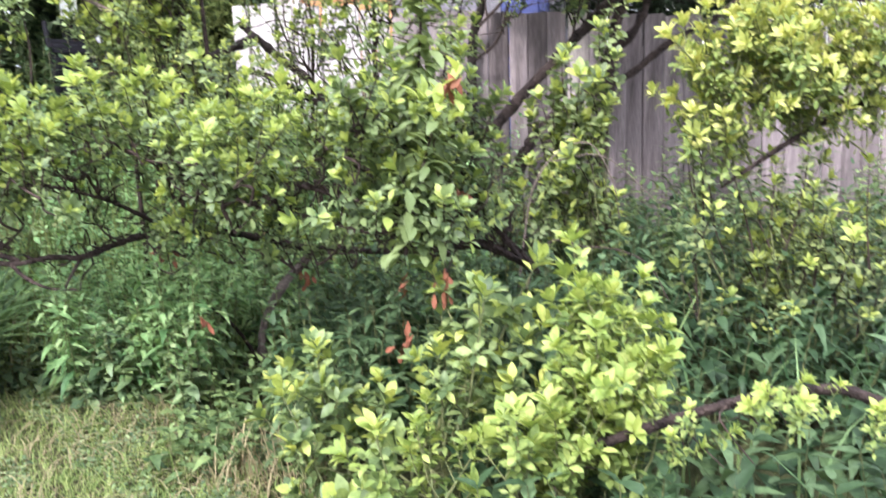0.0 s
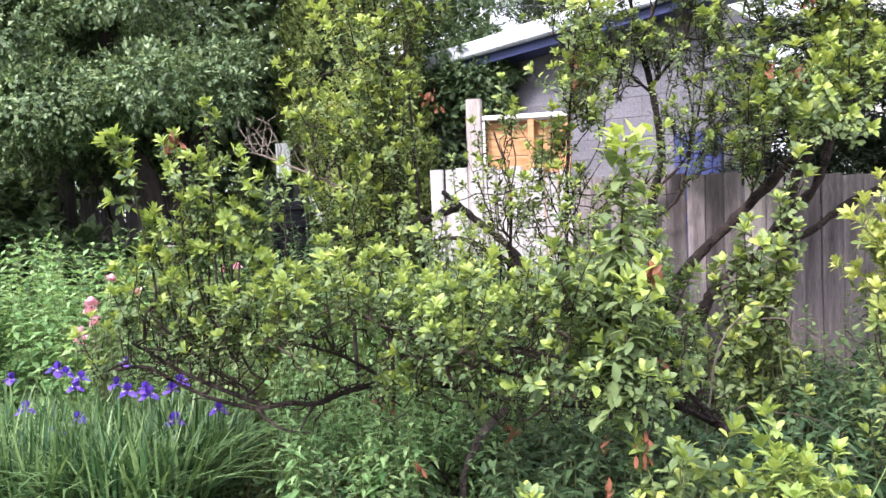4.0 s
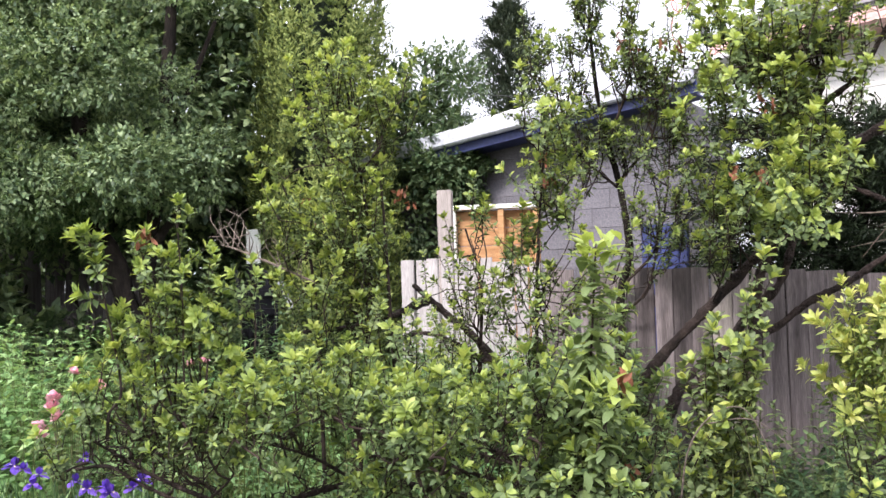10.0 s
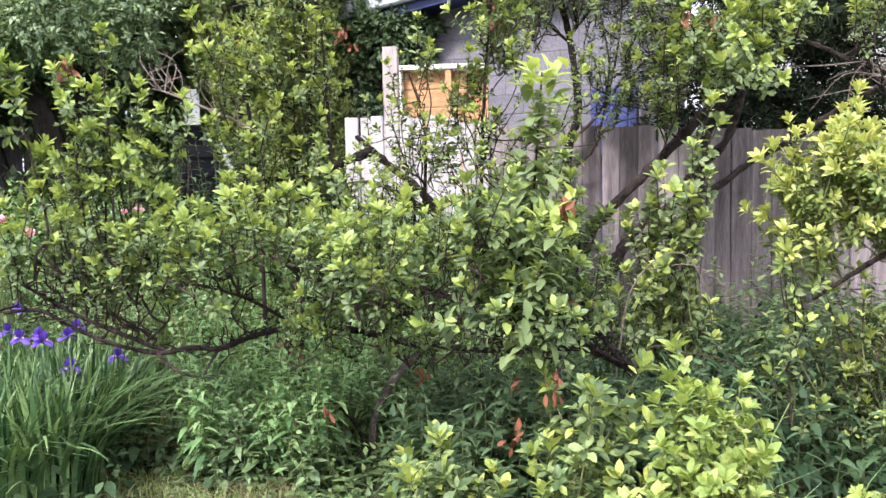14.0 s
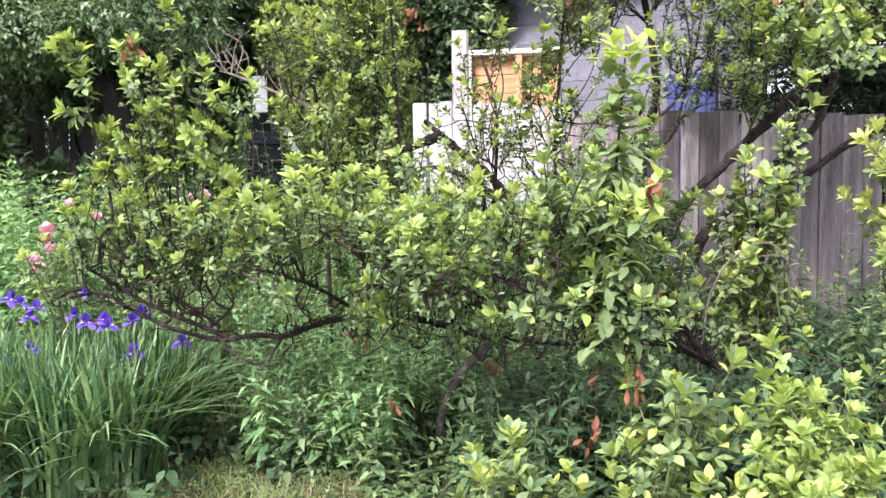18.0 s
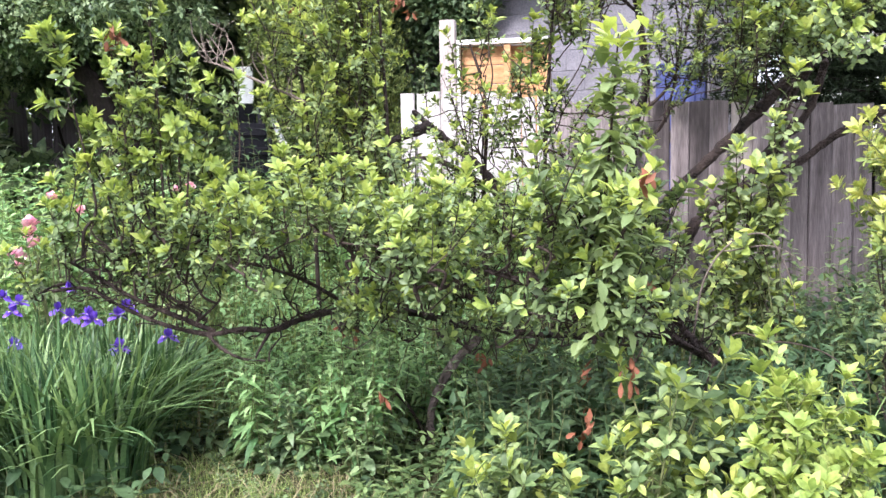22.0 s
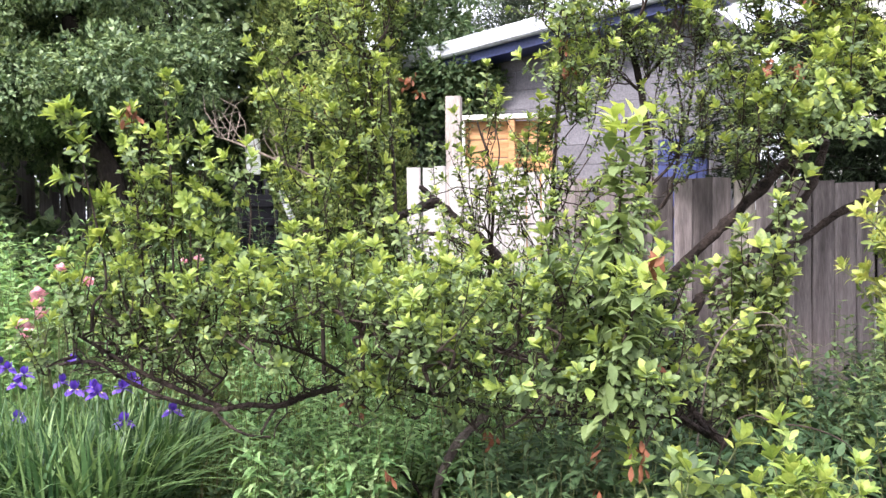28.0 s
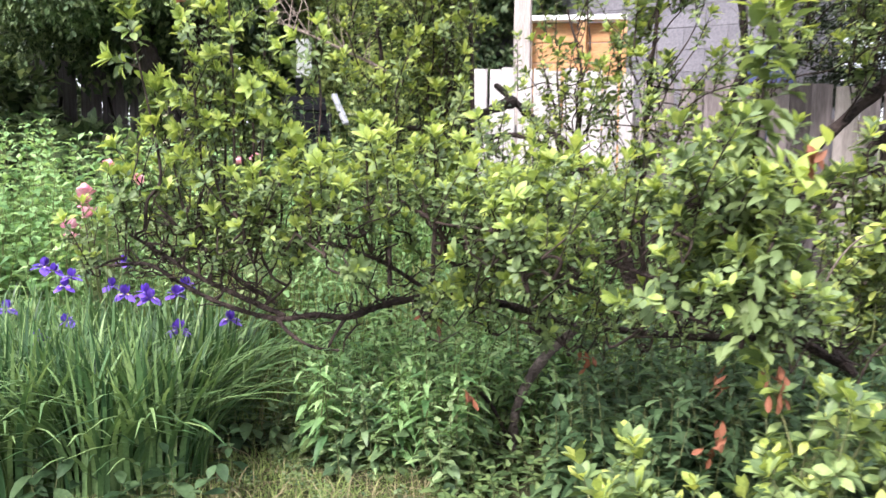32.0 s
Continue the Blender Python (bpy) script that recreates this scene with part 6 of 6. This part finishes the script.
def big_tree():
    r = np.random.default_rng(81)
    root = thing("tree", (-4.6, 8.0, 0.15), "large dark-leaved broad tree shading the garden corner", "tree")
    limbs = (
        ([(-4.2, 8.0, 0.15), (-4.45, 8.0, 1.0), (-4.6, 8.0, 1.57), (-4.78, 8.0, 2.16), (-5.1, 8.1, 2.6), (-5.3, 8.3, 3.6)], 0.13, 0.08, "trunk"),
        ([(-4.3, 8.0, 0.15), (-4.42, 8.05, 1.5), (-4.42, 8.1, 2.2), (-4.42, 8.4, 3.2), (-4.38, 8.5, 4.3), (-4.3, 8.6, 6.0)], 0.09, 0.06, "trunk"),
        ([(-4.42, 8.1, 2.2), (-4.0, 8.1, 2.7), (-3.6, 8.1, 3.2)], 0.05, 0.02, "limb"),
        ([(-5.1, 8.1, 2.6), (-5.7, 7.8, 3.0), (-6.3, 7.6, 3.6)], 0.06, 0.02, "limb"),
        ([(-4.42, 8.3, 3.0), (-4.0, 8.0, 3.6), (-3.6, 7.9, 4.4)], 0.05, 0.02, "limb"),
    )
    for pts, a, b, name in limbs:
        wood(root, name, pts, a, b, M_DARKBARK, 0.08, 10, 7, r)
    s = Soup()
    lumps = []
    for _ in range(70):
        c = np.array([r.uniform(-7.6, -3.3), r.uniform(7.0, 9.2), r.uniform(2.55, 5.2)])
        if c[0] + 0.6 > -0.382 * (c[1] + 0.3) - 0.1:
            continue
        lumps.append((c, (r.uniform(0.35, 0.65), r.uniform(0.35, 0.6), r.uniform(0.14, 0.28))))
    lumps += [((-5.2, 7.0, 2.75), (0.6, 0.4, 0.3)), ((-4.2, 7.1, 2.9), (0.5, 0.4, 0.25)), ((-3.75, 7.6, 2.9), (0.3, 0.4, 0.3)), ((-6.2, 7.0, 2.5), (0.6, 0.4, 0.5)), ((-5.6, 7.0, 3.5), (0.6, 0.4, 0.35)), ((-6.6, 7.2, 1.7), (0.6, 0.5, 0.5)), ((-4.6, 7.2, 3.9), (0.7, 0.4, 0.4))]
    spray_crown(s, r, lumps, 11500, 0.06, 0.54, 0, 12, 0.19, origin=root.location)
    child("crown", s.mesh("tree_crown", [M_TREE]), root)
    # shaded inner twigs and foliage
    s = Soup()
    spray_crown(s, r, [((-5.6, 9.2, 3.9), (2.2, 0.5, 1.6)), ((-5.7, 9.7, 3.9), (2.5, 0.4, 1.8)), ((-6.6, 9.4, 4.1), (1.8, 0.5, 1.6)), ((-4.2, 9.9, 3.7), (0.7, 0.4, 1.9)), ((-3.75, 9.5, 5.0), (0.3, 0.3, 0.7))], 4600, 0.12, 0.62, 0, 9, 0.3, origin=root.location)
    child("inner_crown", s.mesh("tree_inner_crown", [M_TREE]), root)
    # a young lower tree behind, on the left of the fence
    root2 = thing("hedge", (-5.5, 9.6, 0.15), "dark dense hedge behind the big tree", "hedge")
    for k in range(7):
        x = -8.0 + 0.9 * k
        wood(root2, "stem", [(x, 9.6, 0.15), (x + r.normal(0, 0.1), 9.7, 1.0), (x + r.normal(0, 0.2), 9.6, 1.9)], 0.04, 0.015, M_DARKBARK, 0.08, 7, 5, r)
    s = Soup()
    spray_crown(s, r, [((-7.85, 9.7, 1.6), (0.8, 0.3, 1.1)), ((-7.75, 9.5, 1.3), (0.8, 0.3, 0.9)), ((-7.6, 9.2, 1.2), (0.9, 0.4, 1.2)), ((-3.9, 9.7, 0.9), (1.3, 0.4, 1.2)), ((-8.0, 8.2, 1.2), (0.9, 0.7, 1.3)), ((-2.6, 10.0, 0.9), (0.6, 0.4, 1.0)), ((-5.6, 11.0, 1.8), (3.4, 0.4, 2.2)), ((-3.6, 9.9, 1.6), (0.9, 0.4, 1.6)), ((-7.5, 8.3, 1.7), (0.7, 0.4, 0.9)), ((-6.3, 8.6, 1.0), (1.2, 0.4, 0.5)), ((-8.5, 11.6, 1.8), (3.0, 0.4, 2.4)), ((-4.2, 11.6, 1.8), (2.2, 0.4, 2.2))], 5200, 0.17, 0.55, 0, 10, 0.22, origin=root2.location)
    child("foliage", s.mesh("hedge_foliage", [M_TREE]), root2, "", None, "stuff")


big_tree()


def cedar():
    r = np.random.default_rng(82)
    root = thing("cedar_tree", (-2.86, 9.1, 0.16), "tall narrow columnar cedar with scaly green sprays", "tree")
    wood(root, "trunk", [(-2.86, 9.1, 0.16), (-2.85, 9.12, 3), (-2.86, 9.1, 6.6)], 0.11, 0.05, M_DARKBARK, 0.06, 9, 6, r)
    tufts, per = 2300, 15
    tz = r.uniform(0.3, 7.4, tufts)
    ta = r.uniform(0, 6.28, tufts)
    lump = 1 + 0.1 * np.sin(ta * 5 + tz * 1.1) + 0.08 * np.sin(ta * 9 - tz * 2.3)
    tr = 0.68 * np.clip(1.25 - tz / 8.5, 0.35, 1) ** 0.6 * lump * r.uniform(0.86, 1.06, tufts)
    n = tufts * per
    z, a, rad = (np.repeat(v, per) for v in (tz, ta, tr))
    out = np.stack([np.cos(a), np.sin(a), 0 * a], 1)
    across = np.stack([-np.sin(a), np.cos(a), 0 * a], 1)
    u, w = r.uniform(0, 1, n), r.normal(0, 1, n)
    # each tuft is a frond that rises outwards and narrows to its tip
    P = out * (rad + 0.11 * u)[:, None] + across * (w * 0.05 * (1.15 - u))[:, None] + np.stack([0 * z, 0 * z, z + 0.24 * u - 0.06 * np.abs(w)], 1)
    way = unit(out * 0.5 + across * (0.35 * w)[:, None] + [0, 0, 0.85] + r.normal(0, 0.25, (n, 3)))
    side = unit(np.cross(out, [0, 0, 1.0]) + r.normal(0, 0.45, (n, 3)))
    s = Soup()
    for k in (1, 2.4, 3.6, 5):
        b = (k - 3) * 0.42
        d = way * math.cos(b) + side * math.sin(b)
        L = r.uniform(0.042, 0.08, n) * (1 - 0.1 * abs(k - 3))
        leaves(s, P + way * (0.012 * abs(3 - k)), d, out + r.normal(0, 0.3, (n, 3)), L, L * 0.36, 0, False, 0.2, 0.1)
    child("crown", s.mesh("cedar_crown", [M_CEDAR]), root)
    # added smooth dark shell: gives the shaded gaps between the sprays
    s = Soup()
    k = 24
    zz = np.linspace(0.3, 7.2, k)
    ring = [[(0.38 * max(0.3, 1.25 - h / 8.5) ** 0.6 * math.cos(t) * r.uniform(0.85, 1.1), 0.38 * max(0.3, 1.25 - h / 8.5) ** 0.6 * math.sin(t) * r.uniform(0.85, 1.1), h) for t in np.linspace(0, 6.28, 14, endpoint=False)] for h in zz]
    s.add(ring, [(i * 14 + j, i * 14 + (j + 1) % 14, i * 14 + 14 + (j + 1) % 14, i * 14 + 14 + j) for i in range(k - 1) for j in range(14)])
    child("inner_mass", s.mesh("cedar_shade_shell", [M_CROWNSHADE]), root, "near-black shell added for the shade inside the crown")


cedar()


def side_tree():
    r = np.random.default_rng(83)
    root = thing("tree", (-1.95, 10.6, 0.2), "small grey-green leafy tree between the cedar and the garage", "tree")
    wood(root, "trunk", [(-2.0, 10.2, 0.2), (-1.95, 10.1, 2.0), (-1.9, 9.9, 3.4), (-1.85, 9.8, 4.4)], 0.06, 0.02, M_DARKBARK, 0.08, 8, 6, r)
    s = Soup()
    spray_crown(s, r, [((-1.85, 9.6, 3.35), (0.48, 0.35, 0.55)), ((-1.62, 9.5, 3.05), (0.45, 0.35, 0.35)), ((-2.0, 9.7, 2.6), (0.35, 0.3, 0.6)), ((-1.35, 9.4, 2.95), (0.22, 0.2, 0.22))], 1500, 0.08, 0.5, 0, 11, 0.18, origin=root.location)
    spray_crown(s, r, [((-1.95, 9.6, 4.05), (0.35, 0.3, 0.3)), ((-1.6, 9.5, 4.2), (0.34, 0.2, 0.16)), ((-1.4, 9.5, 4.0), (0.2, 0.2, 0.14))], 260, 0.08, 0.42, 0, 10, 0.2, origin=root.location)
    child("crown", s.mesh("side_crown", [M_FARLEAF]), root)


side_tree()


def spruce():
    r = np.random.default_rng(84)
    x, y, top = -3.3, 40.0, 14.6
    root = thing("spruce_tree", (x, y, 0.2), "dark far spruce tree against the white sky", "tree")
    wood(root, "trunk", [(x, y, 0.2), (x, y, 8), (x, y, top - 0.2)], 0.3, 0.03, M_DARKBARK, 0.04, 8, 6, r)
    s = Soup()
    P, D, N, L = [], [], [], []
    n = 330
    for k in range(n):
        h = 3.0 + (top - 3.2 - 0.2) * (k / n) ** 0.9
        ln = 0.05 + 0.85 * (top - h) ** 0.9 * r.uniform(0.5, 1.12)
        a = r.uniform(0, 6.28)
        d = np.array([math.cos(a), math.sin(a), r.uniform(0.15, 0.5)])
        for j in range(110):
            u = r.uniform(0.15, 1.0)
            P.append(np.array([0, 0, h]) + d * ln * u + r.normal(0, 0.12, 3))
            D.append(unit(d + r.normal(0, 0.55, 3)))
            N.append([0, 0, 1])
            L.append(r.uniform(0.14, 0.32))
    L = np.array(L)
    leaves(s, P, D, N, L, L * 0.3, 0, False, -0.1)
    child("crown", s.mesh("spruce_crown", [M_SPRUCE]), root)


spruce()


def juniper():
    r = np.random.default_rng(85)
    root = thing("juniper", (1.9, 7.7, 0.15), "dark spreading conifer behind the fence with bare inner branches", "tree")
    wood(root, "trunk", [(1.55, 7.5, 0.15), (1.5, 7.5, 1.2), (1.6, 7.55, 2.2), (1.8, 7.6, 3.2)], 0.09, 0.04, M_DARKBARK, 0.08, 9, 6, r)
    wood(root, "trunk", [(2.2, 7.6, 0.15), (2.1, 7.6, 1.4), (2.3, 7.7, 2.6)], 0.07, 0.03, M_DARKBARK, 0.08, 9, 6, r)
    s = Soup()
    P, D, N, L = [], [], [], []
    for k in range(290):
        z = r.uniform(1.72, 3.1)
        a = np.array([r.uniform(1.15, 3.0), r.uniform(7.3, 7.8), z])
        t = r.uniform(0, 6.28)
        d = np.array([math.cos(t), 0.45 * math.sin(t), r.uniform(-0.15, 0.22)])
        ln = r.uniform(0.5, 1.0)
        wood(root, "branch", [a, a + d * ln * 0.5 + r.normal(0, 0.03, 3), a + d * ln], 0.009, 0.003, M_DARKBARK, 0.08, 4, 2, r)
        for j in range(70):
            u = r.uniform(0.3, 1.05)
            P.append(a + d * ln * u + r.normal(0, 0.05, 3) * [1, 1, 0.6] - np.array(root.location))
            D.append(unit(d + r.normal(0, 0.7, 3)))
            N.append(unit(r.normal(0, 0.5, 3) + [0, 0, 1]))
            L.append(r.uniform(0.05, 0.11))
    L = np.array(L)
    for q in range(3):
        leaves(s, np.array(P) + r.normal(0, 0.02, (len(P), 3)), unit(np.array(D) + r.normal(0, 0.4, (len(P), 3))), N, L, L * 0.16, 0, False, 0.1)
    child("crown", s.mesh("juniper_crown", [M_JUNIPER]), root)


juniper()
